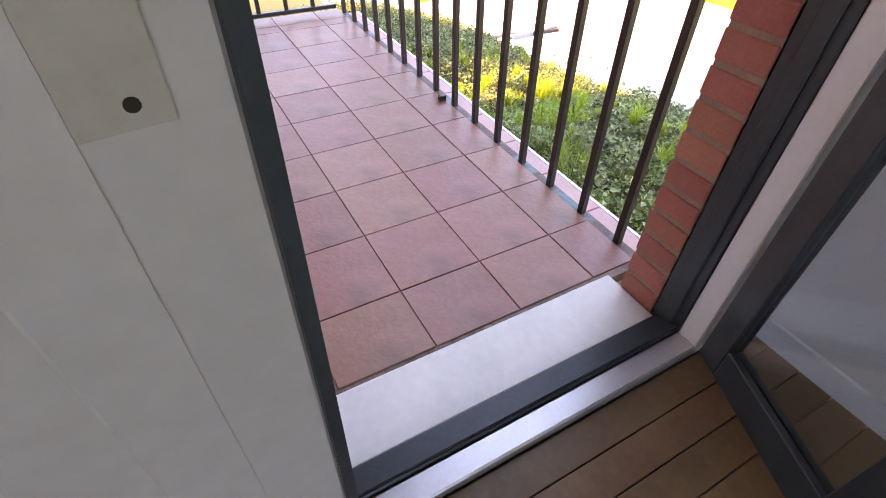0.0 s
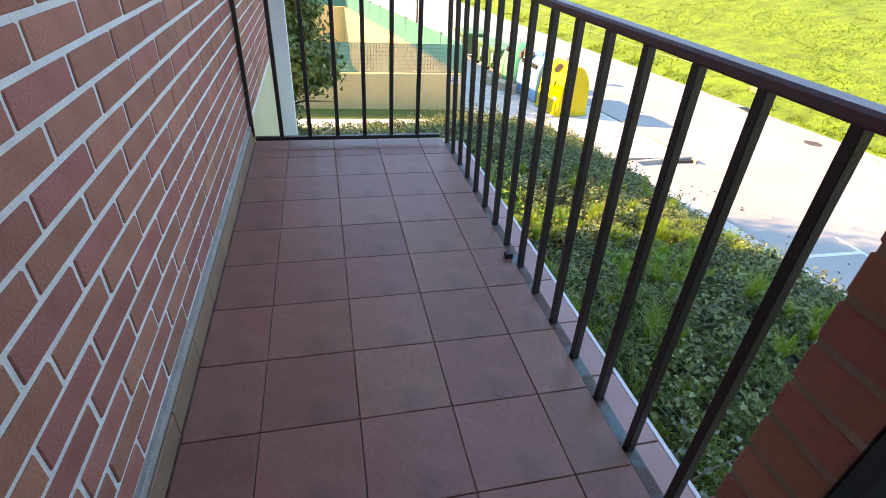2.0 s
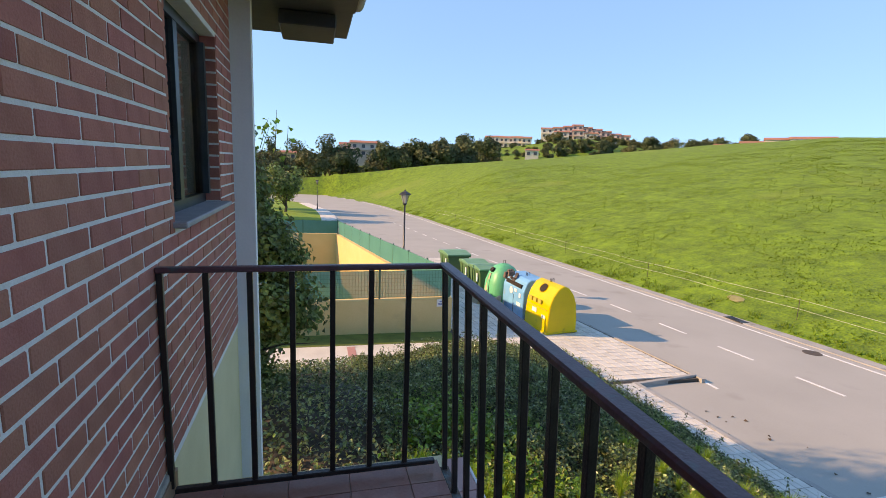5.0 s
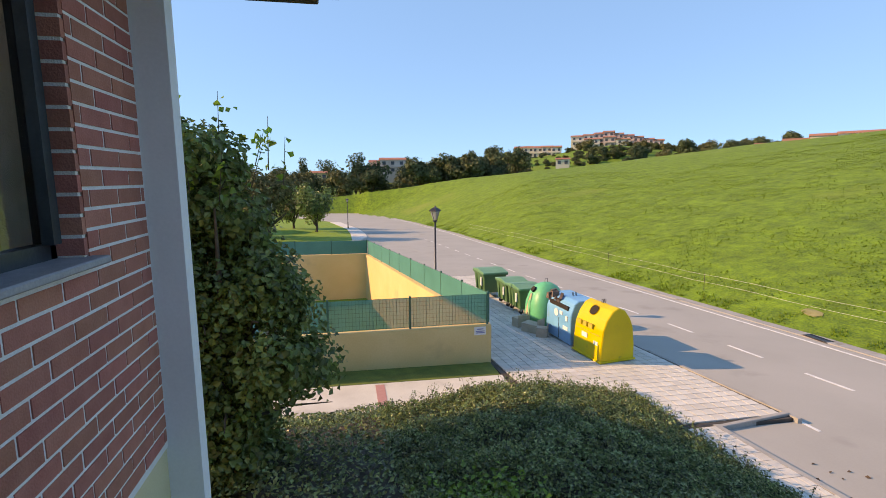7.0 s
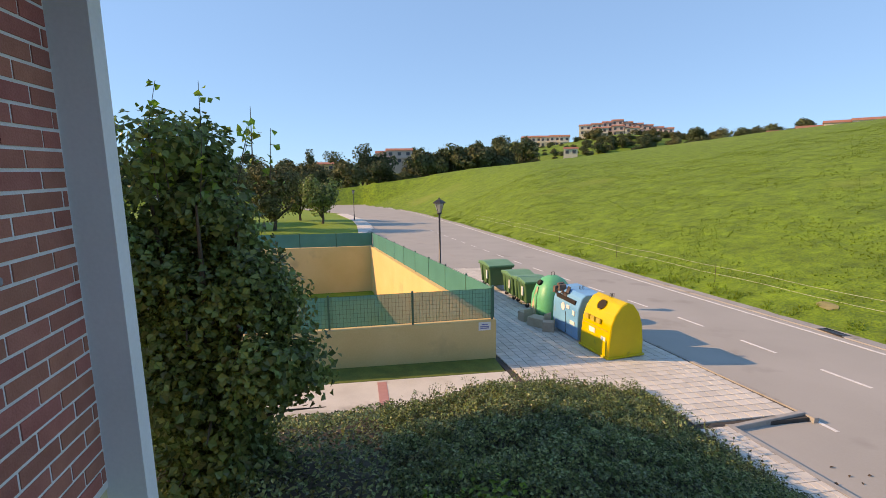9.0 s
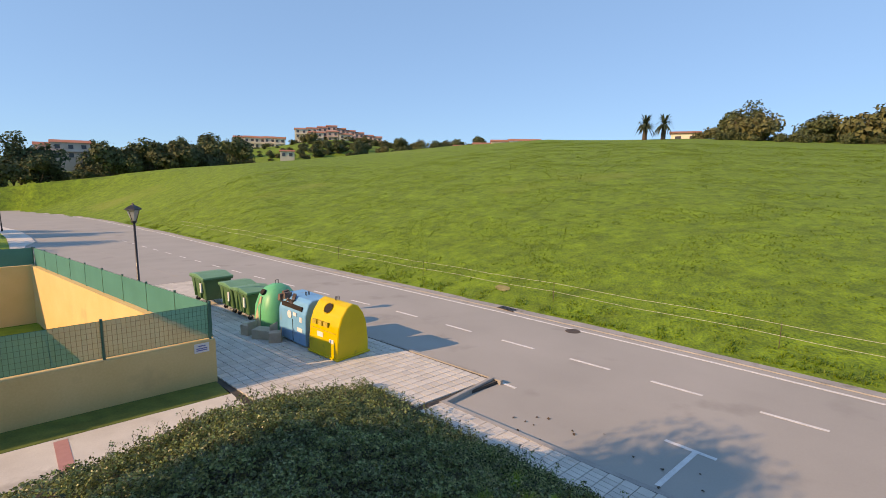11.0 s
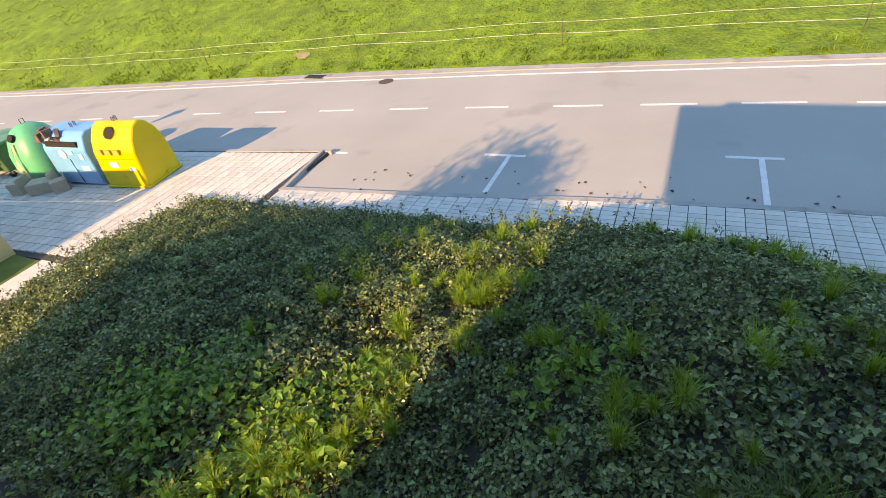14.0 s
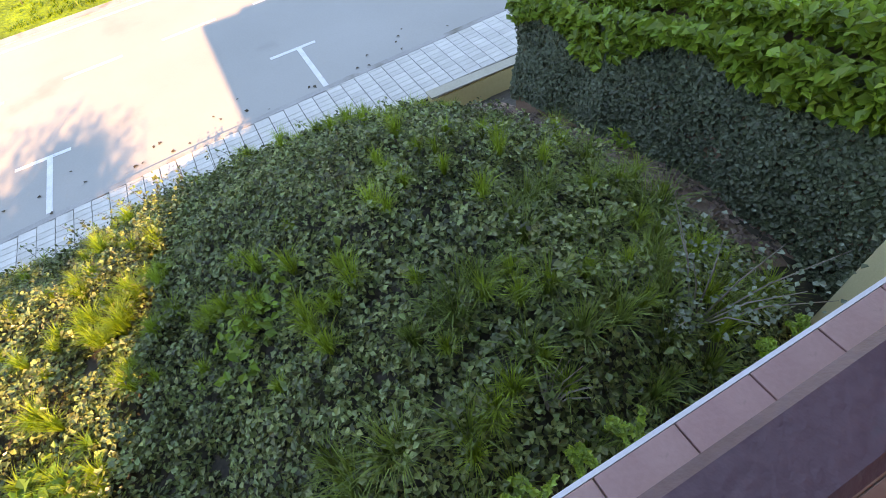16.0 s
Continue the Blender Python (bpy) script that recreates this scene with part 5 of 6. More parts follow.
# ---- trees ----
def crown_points(r, n, seed, lobes=14, squash=1.0, shell=0.5):
    """Leaf places in overlapping lobes, so the outline is uneven and gappy."""
    g = np.random.default_rng(seed)
    c = g.normal(0, 1, (lobes, 3))
    c /= np.linalg.norm(c, axis=1)[:, None]
    c *= (g.uniform(0.25, 0.75, lobes))[:, None]
    rad = g.uniform(0.28, 0.5, lobes)
    which = g.integers(0, lobes, n)
    d = g.normal(0, 1, (n, 3))
    d /= np.linalg.norm(d, axis=1)[:, None]
    p = c[which] + d * (rad[which] * g.uniform(shell, 1.05, n))[:, None]
    nrm = d + 0.4 * p
    nrm[:, 2] += 0.4
    p[:, 2] *= squash
    return p * r, nrm


garden_tree = thing("tree", "leafy dark green hazel-like tree beside the house corner", "tree", Matrix.Translation((-0.75, 9.2, gz(-0.75, 9.2))))
base_z = garden_tree.location.z
bm = bmesh.new()
rt = random.Random(5)
tips = []
for k in range(5):
    a = k * math.tau / 5
    b = Vector((0.12 * math.cos(a), 0.12 * math.sin(a), 0))
    mid_p = Vector((0.2 * math.cos(a), 0.2 * math.sin(a), 2.0))
    end = Vector((0.4 * math.cos(a), 0.4 * math.sin(a), 3.9 + rt.uniform(-0.4, 0.5)))
    tube(bm, [b, mid_p, end, end + Vector((0.1 * math.cos(a), 0.1 * math.sin(a), 1.2))], [0.09, 0.07, 0.04, 0.012], 8, False)
    for j in range(7):
        s = mid_p.lerp(end, rt.uniform(0, 1))
        e = s + Vector((rt.gauss(0, 0.6), rt.gauss(0, 0.6), rt.uniform(0.0, 0.7)))
        tube(bm, [s, s.lerp(e, 0.5) + Vector((0, 0, 0.08)), e], [0.03, 0.018, 0.006], 5, False)
part("trunk", bm, M_BARK, garden_tree, "several slender brown stems")
cp, cn = [], []
for cx_, cy_, cz_, r, n, sd in ((0.0, 0, 4.4, 1.3, 5600, 1), (-0.15, 0.1, 5.5, 0.95, 3000, 2), (0.3, -0.2, 3.2, 1.25, 5600, 3), (-0.6, 0.3, 3.5, 1.3, 4200, 4), (0.6, 0.1, 4.2, 0.85, 2800, 5), (0.15, 0.0, 2.2, 1.15, 5600, 6), (-0.8, -0.2, 4.9, 1.0, 2600, 7), (-0.4, -0.2, 1.6, 1.2, 4000, 8), (0.2, -0.3, 1.3, 1.0, 3600, 9)):
    p, nn = crown_points(r, n, sd, 12, 1.1)
    cp.append(p + (cx_, cy_, cz_))
    cn.append(nn)
leaves("crown", np.concatenate(cp), 0.085, M_LEAF, garden_tree, "broad rounded dark green leaves", normals=np.concatenate(cn), tilt=0.6, long=1.15, seed=13)
# light shoots at the top
sh, bm = [], bmesh.new()
for k in range(16):
    s = Vector((rt.uniform(-1.3, 1.0), rt.uniform(-0.7, 0.7), rt.uniform(5.2, 6.05)))
    e = s + Vector((rt.uniform(-0.1, 0.25), rt.uniform(-0.2, 0.2), rt.uniform(0.35, 0.8)))
    part("shoot", tube(bmesh.new(), [s, e], [0.008, 0.003], 4, False), M_BARK, garden_tree, "thin upright shoot")
    sh += [s.lerp(e, rt.random()) + Vector((rt.gauss(0, 0.06), rt.gauss(0, 0.06), 0)) for j in range(12)]
leaves("shoot_leaves", sh, 0.09, M_HEDGE, garden_tree, "fresh light green leaves", tilt=0.9, long=1.1, seed=14)


def tree_model(name, label, r, n, leaf, mat, trunk_h, squash, seed, m, group):
    top = thing(name, label, "tree", m, group)
    bm = bmesh.new()
    tube(bm, [(0, 0, -0.3), (0.05 * r, 0, trunk_h * 0.6), (0, 0, trunk_h + r * 0.6)], [0.07 * r, 0.05 * r, 0.02 * r], 7, False)
    g = random.Random(seed)
    for k in range(6):
        a = g.uniform(0, math.tau)
        tube(bm, [(0, 0, trunk_h * g.uniform(0.7, 1.1)), (0.55 * r * math.cos(a), 0.55 * r * math.sin(a), trunk_h + r * g.uniform(0.3, 1.0))], [0.035 * r, 0.01 * r], 5, False)
    part("trunk", bm, M_BARK, top)
    p, nn = crown_points(r, n, seed, 16, squash)
    p[:, 2] += trunk_h + r * squash * 0.75
    leaves("crown", p, leaf, mat, top, normals=nn, tilt=0.5, long=1.3, seed=seed)
    return top


# taller neighbour behind the house corner, unseen, added to widen the road's tree shadow
tree_model("tree", "tall leafy tree added out of view to cast the road shadow", 2.75, 19000, 0.1, M_LEAF, 3.6, 1.1, 23, Matrix.Translation((-4.9, 9.8, gz(-4.9, 9.8))), "garden trees")
lawn_a = tree_model("tree", "dark green broadleaf tree on the sunny lawn", 3.6, 3600, 0.3, M_LEAF, 1.3, 1.0, 21, Matrix.Translation((-3.6, 76, gz(-3.6, 76))), "lawn trees")
lawn_b = tree_model("tree", "broadleaf lawn tree turning yellow-brown", 4.2, 3600, 0.3, M_FARLEAF_W, 1.6, 1.05, 22, Matrix.Translation((-8.8, 66, gz(-8.8, 66))), "lawn trees")
copy_thing(lawn_a, Matrix.Translation((-7.5, 84, gz(-7.5, 84))) @ Matrix.Scale(1.0, 4) @ Matrix.Rotation(2, 4, "Z"))
copy_thing(lawn_b, Matrix.Translation((-13.5, 60, gz(-13.5, 60))) @ Matrix.Rotation(1, 4, "Z"))
copy_thing(lawn_a, Matrix.Translation((-19, 70, gz(-19, 70))) @ Matrix.Rotation(4, 4, "Z"))


def polar(h, r):
    x, y = 1.3 + r * math.sin(radians(h)), 2.7 + r * math.cos(radians(h))
    return x, y


def scaled_copy(ob, x, y, s, turn, sink=0.3):
    c = copy_thing(ob, Matrix.Translation((x, y, ground_z(x, y) - sink)) @ Matrix.Rotation(turn, 4, "Z"))
    c.scale = (s, s, s * rt.uniform(0.85, 1.15))
    return c


far_a = tree_model("tree", "round dark green oak in the distant woodland", 5.0, 1500, 0.62, M_FARLEAF, 1.6, 0.95, 31, Matrix.Translation((*polar(72, 132), ground_z(*polar(72, 132)))), "hill trees")
far_b = tree_model("tree", "broad olive green tree in the distant woodland", 5.4, 1500, 0.66, M_FARLEAF_W, 1.2, 0.8, 32, Matrix.Translation((*polar(84, 130), ground_z(*polar(84, 130)))), "hill trees")
far_c = tree_model("tree", "tall narrow dark tree on the skyline", 4.2, 1300, 0.55, M_FARLEAF, 1.5, 1.5, 33, Matrix.Translation((*polar(73.2, 131), ground_z(*polar(73.2, 131)))), "hill trees")
bush = tree_model("bush", "low rounded dark bush in the distant scrub", 3.6, 1000, 0.5, M_FARLEAF, 0.2, 0.75, 34, Matrix.Translation((*polar(88, 128), ground_z(*polar(88, 128)))), "far bushes")
kinds = (far_a, far_b, far_c, bush)
for ob, s in ((far_a, 0.75), (far_b, 0.8), (far_c, 0.7)):
    ob.scale = (s, s, s)
# belt of trees along the hill's right shoulder
for k in range(44):
    h = 69.5 + 52 * k / 43 + rt.uniform(-0.5, 0.5)
    x, y = polar(h, rt.uniform(122, 138))
    ob = kinds[rt.choice((0, 1, 0, 1, 3, 1))]
    scaled_copy(ob, x, y, (rt.uniform(0.5, 0.65) if h < 71.5 else rt.uniform(0.75, 1.05)) if h < 100 else rt.uniform(0.85, 1.15), rt.uniform(0, 6), 1.9)
# scrub under the belt
for k in range(40):
    h = 70 + 50 * k / 39 + rt.uniform(-0.6, 0.6)
    scaled_copy(bush, *polar(h, rt.uniform(118, 123)), rt.uniform(0.35, 0.6), rt.uniform(0, 6), 0.5)
# wooded valley beyond the road's bend
for k in range(150):
    h = rt.uniform(-34, 20)
    r = rt.uniform(165, 290)
    x, y = polar(h, r)
    scaled_copy(kinds[rt.choice((0, 1, 3, 0, 3, 1, 2))], x, y, rt.uniform(0.7, 1.35), rt.uniform(0, 6), 0.8)
# trees below and round the hill village
for k in range(115):
    h = rt.uniform(16, 46)
    r = rt.uniform(235, 312) if h < 38 else rt.uniform(180, 300)
    x, y = polar(h, r)
    small = 0.5 if 18.8 < h < 25.2 else 0.85 if 25.2 <= h < 36 else 1.0
    scaled_copy(kinds[rt.choice((0, 1, 3, 0, 3))], x, y, rt.uniform(0.55, 1.05) * small, rt.uniform(0, 6), 1.0)

# taller wood on the valley side
for k in range(26):
    h = 4.5 + 16 * k / 25 + rt.uniform(-0.4, 0.4)
    scaled_copy((far_a, far_b, far_a)[k % 3], *polar(h, rt.uniform(172, 188)), rt.uniform(0.75, 1.05) * (1.25 if 7.5 < h < 17 else 0.55), rt.uniform(0, 6), 0.8)
for k in range(12):
    scaled_copy(far_b, *polar(25.5 + 0.8 * k, rt.uniform(318, 326)), rt.uniform(0.5, 0.85), rt.uniform(0, 6), 1.5)
# palms and cattle-grazed skyline
def palm(x, y, s):
    top = thing("palm_tree", "short palm with a round head of fronds on the skyline", "palm", Matrix.Translation((x, y, ground_z(x, y) - 0.3)), "palms")
    bm = tube(bmesh.new(), [(0, 0, 0), (0.05, 0, 2.4 * s)], [0.38 * s, 0.3 * s], 8)
    part("trunk", bm, M_BARK, top)
    bm = bmesh.new()
    g = random.Random(int(x))
    for k in range(90):
        a, up = g.uniform(0, math.tau), g.uniform(-0.4, 2.0)
        d = Vector((math.cos(a), math.sin(a), 0))
        n = Vector((-d.y, d.x, 0)) * 0.11 * s
        p = [Vector((0, 0, 2.4 * s)) + d * (t * (1.75 - 0.4 * abs(up)) * s) + Vector((0, 0, s * (up * t * 1.6 - 1.5 * t * t))) for t in (0, 0.35, 0.7, 1.0)]
        v = [(bm.verts.new(q - n * w), bm.verts.new(q + n * w)) for q, w in zip(p, (0.4, 1, 0.8, 0.1))]
        for (a0, a1), (b0, b1) in zip(v, v[1:]):
            bm.faces.new((a0, a1, b1, b0))
    part("fronds", bm, M_PALM, top, "arching dark fronds")


palm(*polar(63.6, 124), 1.5)
palm(*polar(65.4, 125), 1.5)

# ---- distant buildings ----
M_FARWALL = material("far_cream_wall", (0.68, 0.6, 0.46), (0.78, 0.7, 0.57), 0.3, 3, 0.9, each=0.1)
M_FARPINK = material("far_rosy_wall", (0.58, 0.42, 0.35), (0.7, 0.54, 0.46), 0.3, 3, 0.9, each=0.1)
M_FARROOF = material("far_roof", (0.35, 0.12, 0.07), (0.46, 0.19, 0.12), 0.5, 4, 0.9, each=0.1)
M_FARWIN = material("far_window", (0.05, 0.05, 0.06), (0.1, 0.1, 0.11), 1, 5, 0.3)


def house(h, r, w, d, storeys, wall, label, lift=0.0, name="house", rise=None):
    x, y = polar(h, r)
    if rise is not None:
        lift = 1.55 + r * math.tan(radians(rise)) - ground_z(x, y)
    top = thing(name, label, "house", Matrix.Translation((x, y, ground_z(x, y) + lift)) @ Matrix.Rotation(radians(-h), 4, "Z"), "distant houses")
    H = storeys * 2.9
    part("wall", boxed(-w / 2, -d / 2, -4, w / 2, d / 2, H), wall, top)
    bm = bmesh.new()
    profile(bm, [(-d / 2 - 0.5, H), (d / 2 + 0.5, H), (0, H + d * 0.13)], -w / 2 - 0.4, w / 2 + 0.4)
    part("roof", bm, M_FARROOF, top, "reddish tiled gable roof")
    n = max(2, int(w / 3.2))
    first = None
    for s in range(storeys):
        for k in range(n):
            if first is None:
                first = part("window", boxed(-0.7, -0.06, -0.7, 0.7, 0.06, 0.7), M_FARWIN, top)
                o = first
            else:
                o = new("window", first.data)
                o.parent = top
            o.location = (-w / 2 + w * (k + 0.5) / n, -d / 2 - 0.03, 1.5 + 2.9 * s)
    if storeys > 1:
        part("balcony_band", boxed(-w / 2 + 0.4, -d / 2 - 0.8, 2.7, w / 2 - 0.4, -d / 2, 2.95), wall, top)
    return top


# terraces of the hill village: heading, distance, rise of the ground floor above eye level in degrees
for k in range(5):
    house(19.7 + 1.02 * k, 318 - 2 * k, 6.1, 10, 2, M_FARWALL, "cream terraced apartment block on the hill", rise=2.18 + 0.03 * (k % 2))
for k, (h, rise, w, st) in enumerate(((26.0, 3.35, 7.5, 2), (27.2, 3.45, 6.5, 2), (28.3, 3.6, 6.0, 2), (29.3, 3.75, 6.5, 2), (30.3, 3.5, 6.0, 2), (31.3, 3.3, 6.5, 2), (32.3, 3.1, 6.0, 2), (33.3, 2.85, 6.5, 2), (34.3, 2.7, 6.0, 2))):
    house(h, 335, w, 9, st, M_FARPINK if k > 1 else M_FARWALL, "rosy red-roofed apartment block on the hilltop", rise=rise)
for k, (h, rise, w) in enumerate(((27.6, 3.0, 9.0), (29.4, 3.15, 7.0), (30.8, 2.9, 8.0), (32.8, 2.6, 9.0))):
    house(h, 322, w, 8, 2 if k < 3 else 1, M_FARWALL if k % 2 == 0 else M_FARPINK, "pale red-roofed row house below the hilltop", rise=rise)
house(5.2, 218, 11, 8, 2, M_FARPINK, "red-roofed house among the valley trees", rise=0.55)
house(3.7, 230, 9, 8, 1, M_FARPINK, "low rosy house among the valley trees", rise=1.1)
house(24.5, 232, 6, 6, 1, M_FARWALL, "small white house among hillside trees", 2.0)
house(2.4, 235, 8, 8, 1, M_FARROOF, "low house among the valley trees", 6.0)
house(-3.0, 215, 7, 7, 2, M_OCHRE, "small orange house among the valley trees", 4.0)
for h, w in ((44.6, 12), (46.3, 8), (48.2, 7)):
    house(h, 215, w, 8, 1, M_FARWALL, "red-roofed house half hidden by the meadow's crest", 2.2 + (h - 44) * 0.5)
house(51.0, 215, 13, 8, 1, M_WHITE, "white house half hidden by the meadow's crest", 4.2)
house(67.5, 150, 7, 6, 1, M_FARWALL, "low pale house behind the meadow's crest", -0.6)
house(120.5, 112, 9, 8, 2, M_FARWALL, "beige house at the meadow's edge", 0.0)
house(-17, 78, 9, 8, 2, M_WHITE, "white house with a red roof behind the lawn", -0.5)

# rough tufts on the near meadow
mt = [(x, y) for x, y in zip(rng.uniform(0, 1, 78000) ** 1.5 * 78, rng.uniform(-18, 95, 78000)) if noise.noise((x * 0.25, y * 0.25, 2)) + 0.7 * noise.noise((x, y, 4)) > 0.0 and (x < 34 or y < 70)]
mroots = [(road_right(y) + 1.15 + x, y, ground_z(road_right(y) + 1.15 + x, y) - 0.02) for x, y in mt]
M_MEADOW = leafy("meadow_blades", (0.12, 0.225, 0.018), (0.23, 0.35, 0.035), 0.2, 0.45)
tagged(blades("meadow_grass", mroots, np.array([0.06 + 0.08 * rt.random() + (0.1 if x < 1.0 else 0) for x, y in mt]), M_MEADOW, 5, 0.45, np.repeat(np.array([0.012 + 0.0006 * x for x, y in mt]), 5), seed=15), "rough tufts of meadow grass along the road", "grass", kind="stuff")


# ---- bricks, tiles and slabs ----
def piece_mesh(name, sx, sy, sz, bevel, mat):
    """A shared block with chamfered upper edges: size in x, y, z, origin at the centre."""
    bm = boxed(-sx / 2, -sy / 2, -sz / 2, sx / 2, sy / 2, sz / 2)
    bmesh.ops.bevel(bm, geom=bm.edges[:], offset=bevel, segments=1, affect="EDGES")
    me = bpy.data.meshes.new(name)
    bm.to_mesh(me)
    bm.free()
    me.materials.append(mat)
    return me


def joined(name, blocks, mat, parent, label, slope=(0.0, 0.0)):
    """Boxes (centre, size) as one mesh."""
    c = np.array([b[0] for b in blocks], float)[:, None, :]
    s = np.array([b[1] for b in blocks], float)[:, None, :] / 2
    k = np.array([(-1, -1, -1), (1, -1, -1), (1, 1, -1), (-1, 1, -1), (-1, -1, 1), (1, -1, 1), (1, 1, 1), (-1, 1, 1)], float)[None]
    v = c + s * k
    v[..., 2] += slope[0] * (v - c)[..., 0] + slope[1] * (v - c)[..., 1]
    v = v.reshape(-1, 3)
    q = np.array([(3, 2, 1, 0), (4, 5, 6, 7), (0, 1, 5, 4), (1, 2, 6, 5), (2, 3, 7, 6), (3, 0, 4, 7)])
    f = (np.arange(len(blocks))[:, None, None] * 8 + q[None]).reshape(-1, 4)
    ob = arrays_ob(name, v, f, mat, parent, label)
    return tagged(ob, kind="stuff")


COURSE, BL, BH = 0.0805, 0.252, 0.066
brick_top = tagged(new("brickwork"), "red brick facing with wide pale joints", "wall", kind="structure")
me_brick = piece_mesh("brick", 0.05, BL - 0.014, BH, 0.003, M_BRICK)
count, rest = 0, []
rb = random.Random(8)
for c in range(35):
    z = 0.135 + COURSE * (c + 0.5)
    if z > 2.88:
        break
    off = (0.0, 0.5, 0.17, 0.67)[c % 4] * BL
    y = -0.05 - BL + off
    while y < WALL_END - 0.01:
        y0, y1 = max(y, -0.05), min(y + BL - 0.014, WALL_END - 0.012)
        y += BL
        if y1 - y0 < 0.02:
            continue
        spans = [(y0, y1)]
        if WIN[2] - 0.04 < z + BH / 2 and z - BH / 2 < WIN[3]:
            spans = [s for s in ((y0, min(y1, WIN[0])), (max(y0, WIN[1]), y1)) if s[1] - s[0] > 0.02]
        for a, b in spans:
            x = -0.025 + rb.uniform(-0.0015, 0.0015)
            if b - a > BL - 0.016 and count < 300 and z < 1.75 and 0.1 < (a + b) / 2 < 3.4:
                o = new("brick", me_brick)
                o.parent, o.location = brick_top, (x, (a + b) / 2, z)
                count += 1
            else:
                rest.append(((x, (a + b) / 2, z), (0.05, b - a, BH)))
joined("brick_field", rest, M_BRICK_J, brick_top, "red bricks, upper and far part")
# dark brick reveal of the window and the pier
rv = []
for c in range(17):
    z = WIN[2] + COURSE * (c + 0.5)
    if z + BH / 2 < WIN[3]:
        rv.append(((-0.053, WIN[1] - 0.01, z), (0.1, 0.03, BH)))
        rv.append(((-0.053, WIN[0] + 0.01, z), (0.1, 0.03, BH)))
mesh_ob("reveal_joint", boxed(-0.1, WIN[1] - 0.022, WIN[2], -0.008, WIN[1], WIN[3]), M_MORTAR, brick_top)
joined("reveal_bricks", rv, M_BRICK_J, brick_top, "brick reveals of the window")
pier = tagged(new("pier"), "red brick pier beside the balcony door", "pier", kind="structure")
me_pier = piece_mesh("pier_brick", PIER[1] - PIER[0], PIER[3] - PIER[2], BH, 0.003, M_BRICK)
for c in range(36):
    z = 0.0 + COURSE * (c + 0.5)
    if z < 2.86:
        o = new("brick", me_pier)
        o.parent, o.location = pier, ((PIER[0] + PIER[1]) / 2 + rb.uniform(-0.001, 0.001), (PIER[2] + PIER[3]) / 2, z)

# gritty strip and skirting tiles along the wall's foot
tagged(mesh_ob("baseboard_joint", boxed(-0.007, 0.03, 0.098, 0.012, 2.9, 0.13), M_FILLET, bevel=0.003), "rough grey mortar fillet above the skirting", "trim", kind="structure")
skirt = tagged(new("baseboard"), "brownish glazed skirting tiles along the wall", "baseboard", kind="structure")
TILE, Z0 = 0.29, 0.235
me_skirt = piece_mesh("skirting_tile", 0.012, TILE - 0.004, 0.095, 0.002, M_SKIRT)
for k in range(10):
    o = new("skirting_tile", me_skirt)
    o.parent, o.location = skirt, (0.012, 0.03 + TILE * (k + 0.5), 0.05)

# balcony floor tiles
floor_tiles = tagged(new("floor_tiling"), "matt terracotta floor tiles with thin joints", "floor", kind="structure")
cols = [(0.02, Z0), (Z0, Z0 + TILE), (Z0 + TILE, Z0 + 2 * TILE), (Z0 + 2 * TILE, Z0 + 3 * TILE), (Z0 + 3 * TILE, 1.285)]
ys = [0.055] + [TILE * k for k in range(1, 10)] + [2.72, 2.9]
shared = {}
for i, (x0, x1) in enumerate(cols):
    for y0, y1 in zip(ys, ys[1:]):
        key = (i, round(y1 - y0, 3))
        if key not in shared:
            shared[key] = piece_mesh("floor_tile", x1 - x0 - 0.0035, y1 - y0 - 0.0035, 0.012, 0.0015, M_TILE)
        o = new("floor_tile", shared[key])
        o.parent, o.location = floor_tiles, ((x0 + x1) / 2, (y0 + y1) / 2, -0.006 + rb.uniform(-0.0006, 0.0006))
        o.rotation_euler = (rb.uniform(-0.002, 0.002), rb.uniform(-0.002, 0.002), 0)
lip = tagged(new("lip_tiling"), "pinkish terracotta lip tiles outside the railing", "floor", kind="structure")
me_lip = piece_mesh("lip_tile", 0.124, TILE - 0.006, 0.014, 0.002, M_LIP)
for k in range(10):
    o = new("lip_tile", me_lip)
    o.parent, o.location = lip, (1.398, 0.1 + TILE * (k + 0.5), -0.077)

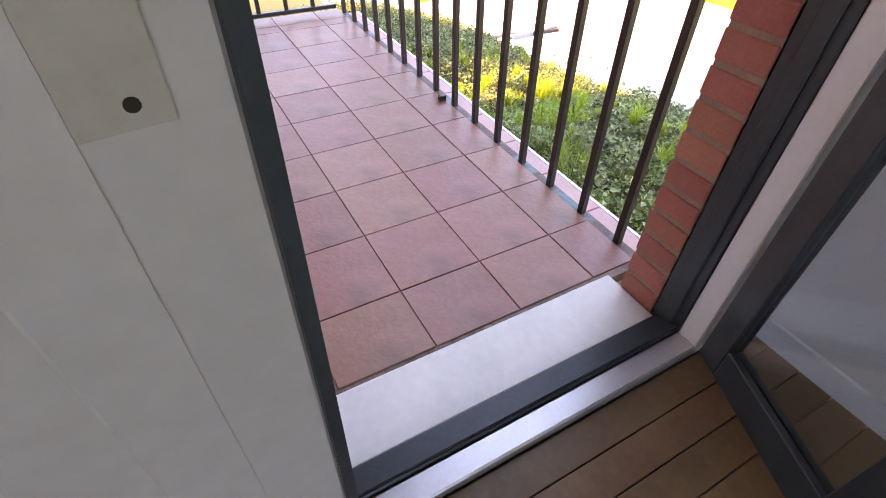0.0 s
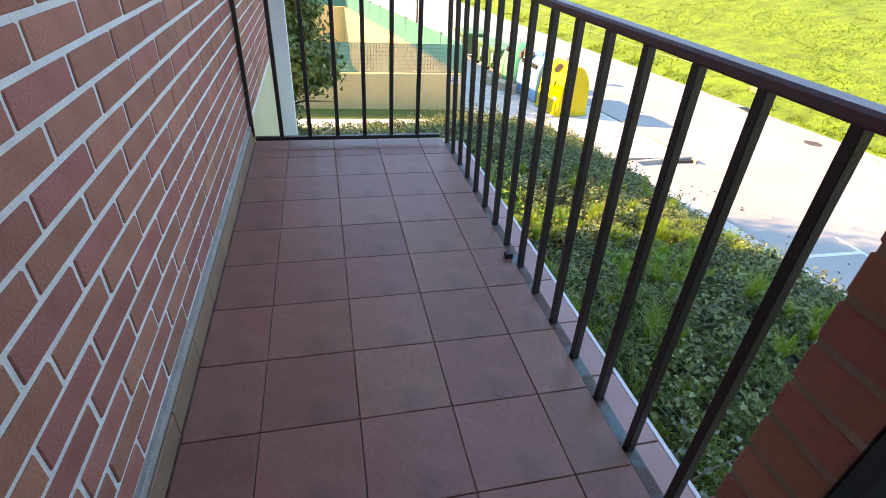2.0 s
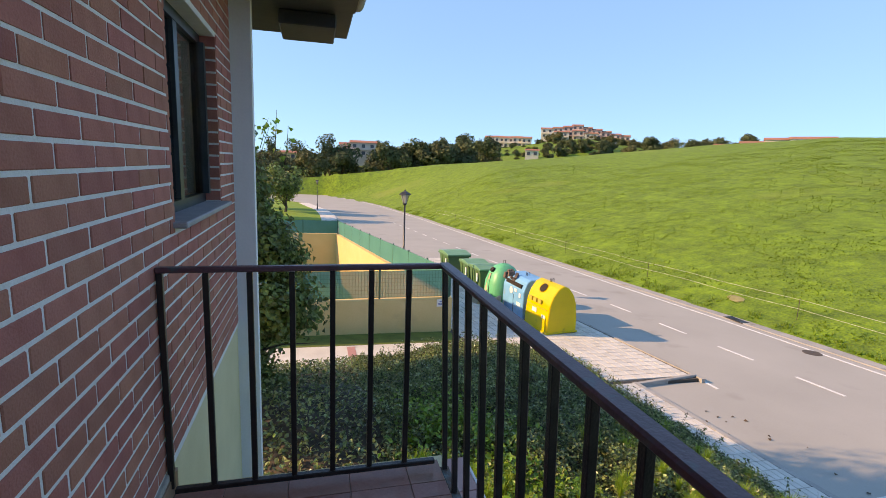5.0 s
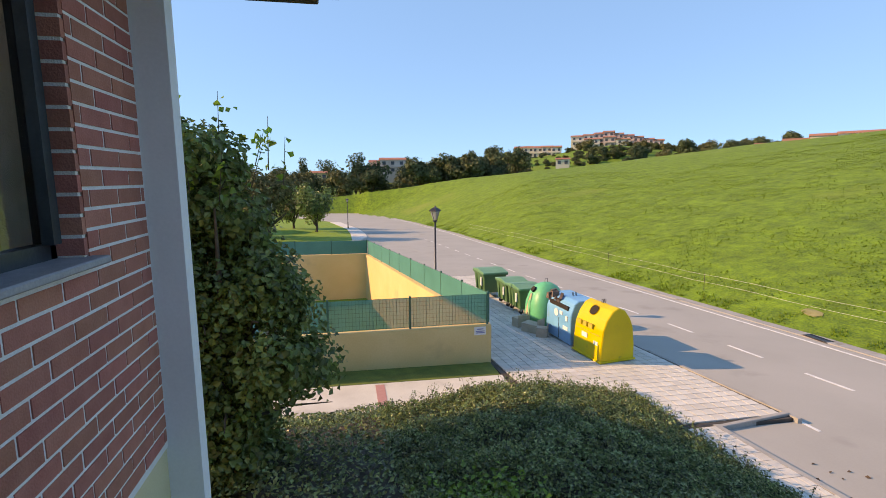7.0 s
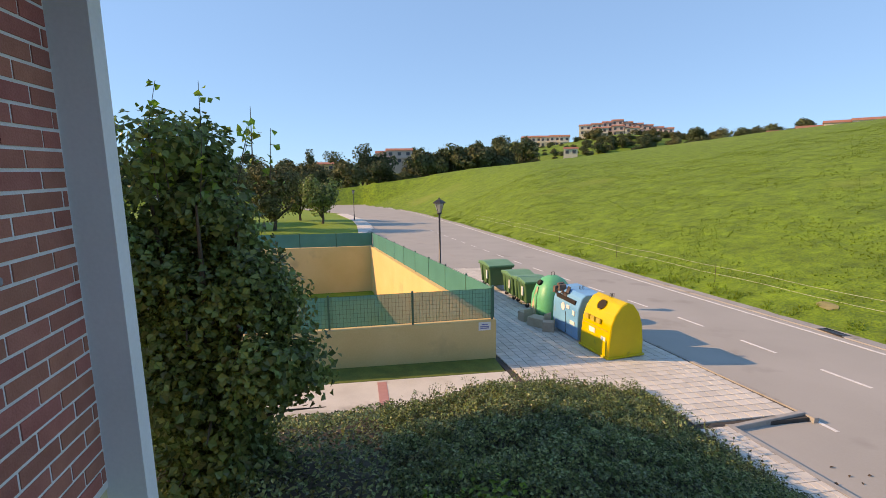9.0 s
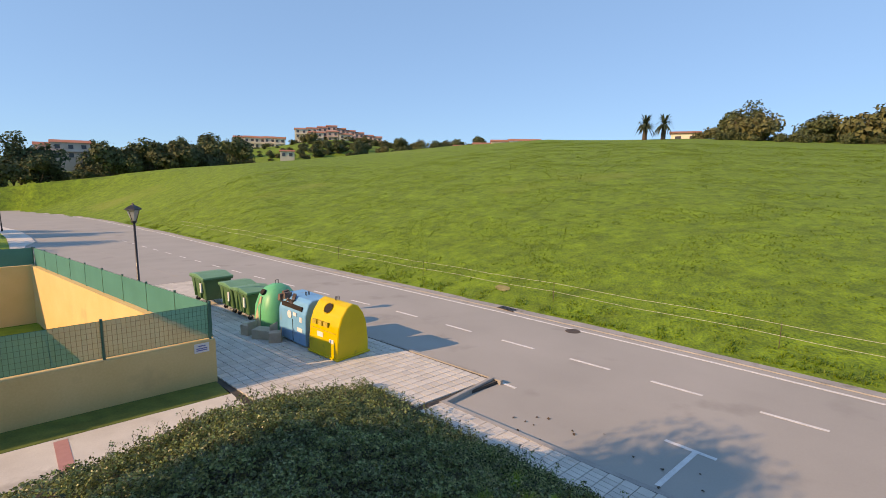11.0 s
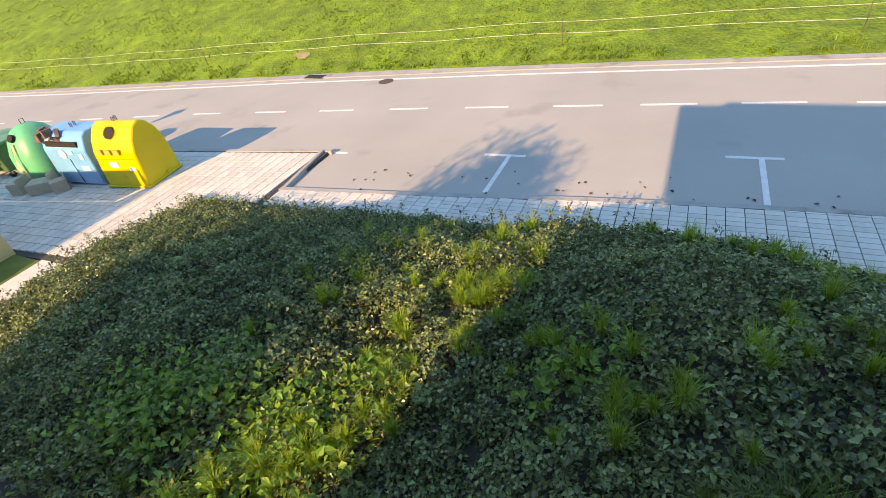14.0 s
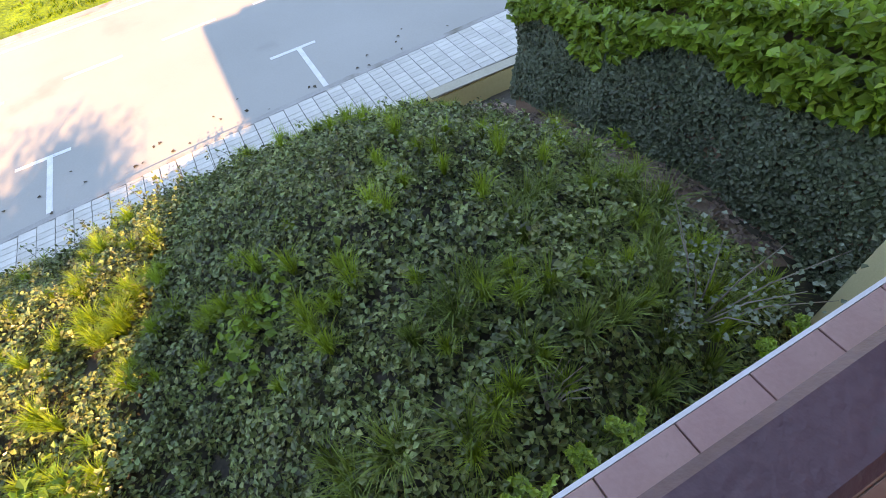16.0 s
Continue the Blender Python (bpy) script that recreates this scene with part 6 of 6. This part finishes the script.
# indoor floorboards
boards = tagged(new("floorboards"), "dark reddish-brown wooden floorboards", "floor", kind="structure")
me_board = piece_mesh("floorboard", 1.2, 0.088, 0.02, 0.002, M_WOOD)
for r in range(12):
    for k in range(2):
        o = new("floorboard", me_board)
        o.parent, o.location = boards, (0.8 - 1.21 * k + 0.3 * (r % 2), -0.35 - 0.091 * r, -0.02)

# paving slabs
S = 0.3
pv_parts, pv_rest, pv_ends = [], [], []


def tilt_slab(x, y):
    return gz(x, y) + 0.098


for j in range(86):
    y = 11.55 - S * (j + 0.5)
    if y > 11.45 or y < -14:
        continue
    x = PAVE_X0 + S / 2
    while x + S / 2 < kerb_line(y) - 0.13:
        (pv_parts if -2 < y else pv_rest).append((x - S / 4, y))
        (pv_parts if -2 < y else pv_rest).append((x + S / 4, y))
        x += S
    x -= S / 2
    w = kerb_line(y) - 0.145 - x
    if w > 0.03:
        pv_ends.append(((x + w / 2, y, tilt_slab(x + w / 2, y)), (w - 0.01, S - 0.014, 0.05)))
pf_parts, pf_rest = [], []
for j in range(72):
    y = 11.8 + S * (j + 0.5)
    x = 11.25 - 0.075 * max(0, y - 11.6) - S / 2
    left = 5.45 + skew(y)
    while x - S / 2 > left:
        if not (x < 8.6 and y < 13.7 and x < 8.42):
            (pf_parts if y < 15.8 and x > 7.6 else pf_rest).append((x, y))
        x -= S
me_slab = piece_mesh("slab", S - 0.022, S - 0.022, 0.05, 0.003, M_PAVE)
me_half = piece_mesh("slab", S / 2 - 0.012, S - 0.014, 0.05, 0.003, M_PAVE)
for owner, near, far in ((pave, pv_parts, pv_rest), (platform, pf_parts, pf_rest)):
    wide = S / 2 - 0.012 if owner is pave else S - 0.022
    for x, y in near[:300]:
        o = new("paving_slab", me_half if owner is pave else me_slab)
        o.parent, o.location = owner, (x, y, tilt_slab(x, y))
        o.rotation_euler = (-0.0324 + rb.uniform(-0.004, 0.004), 0.0154 + rb.uniform(-0.004, 0.004), 0)
    far = far + near[300:]
    joined("paving_field", [((x, y, tilt_slab(x, y)), (wide, S - (0.014 if owner is pave else 0.022), 0.05)) for x, y in far] + (pv_ends if owner is pave else []), M_PAVE_J, owner, "pale paving slabs", (-0.0154, -0.03245))
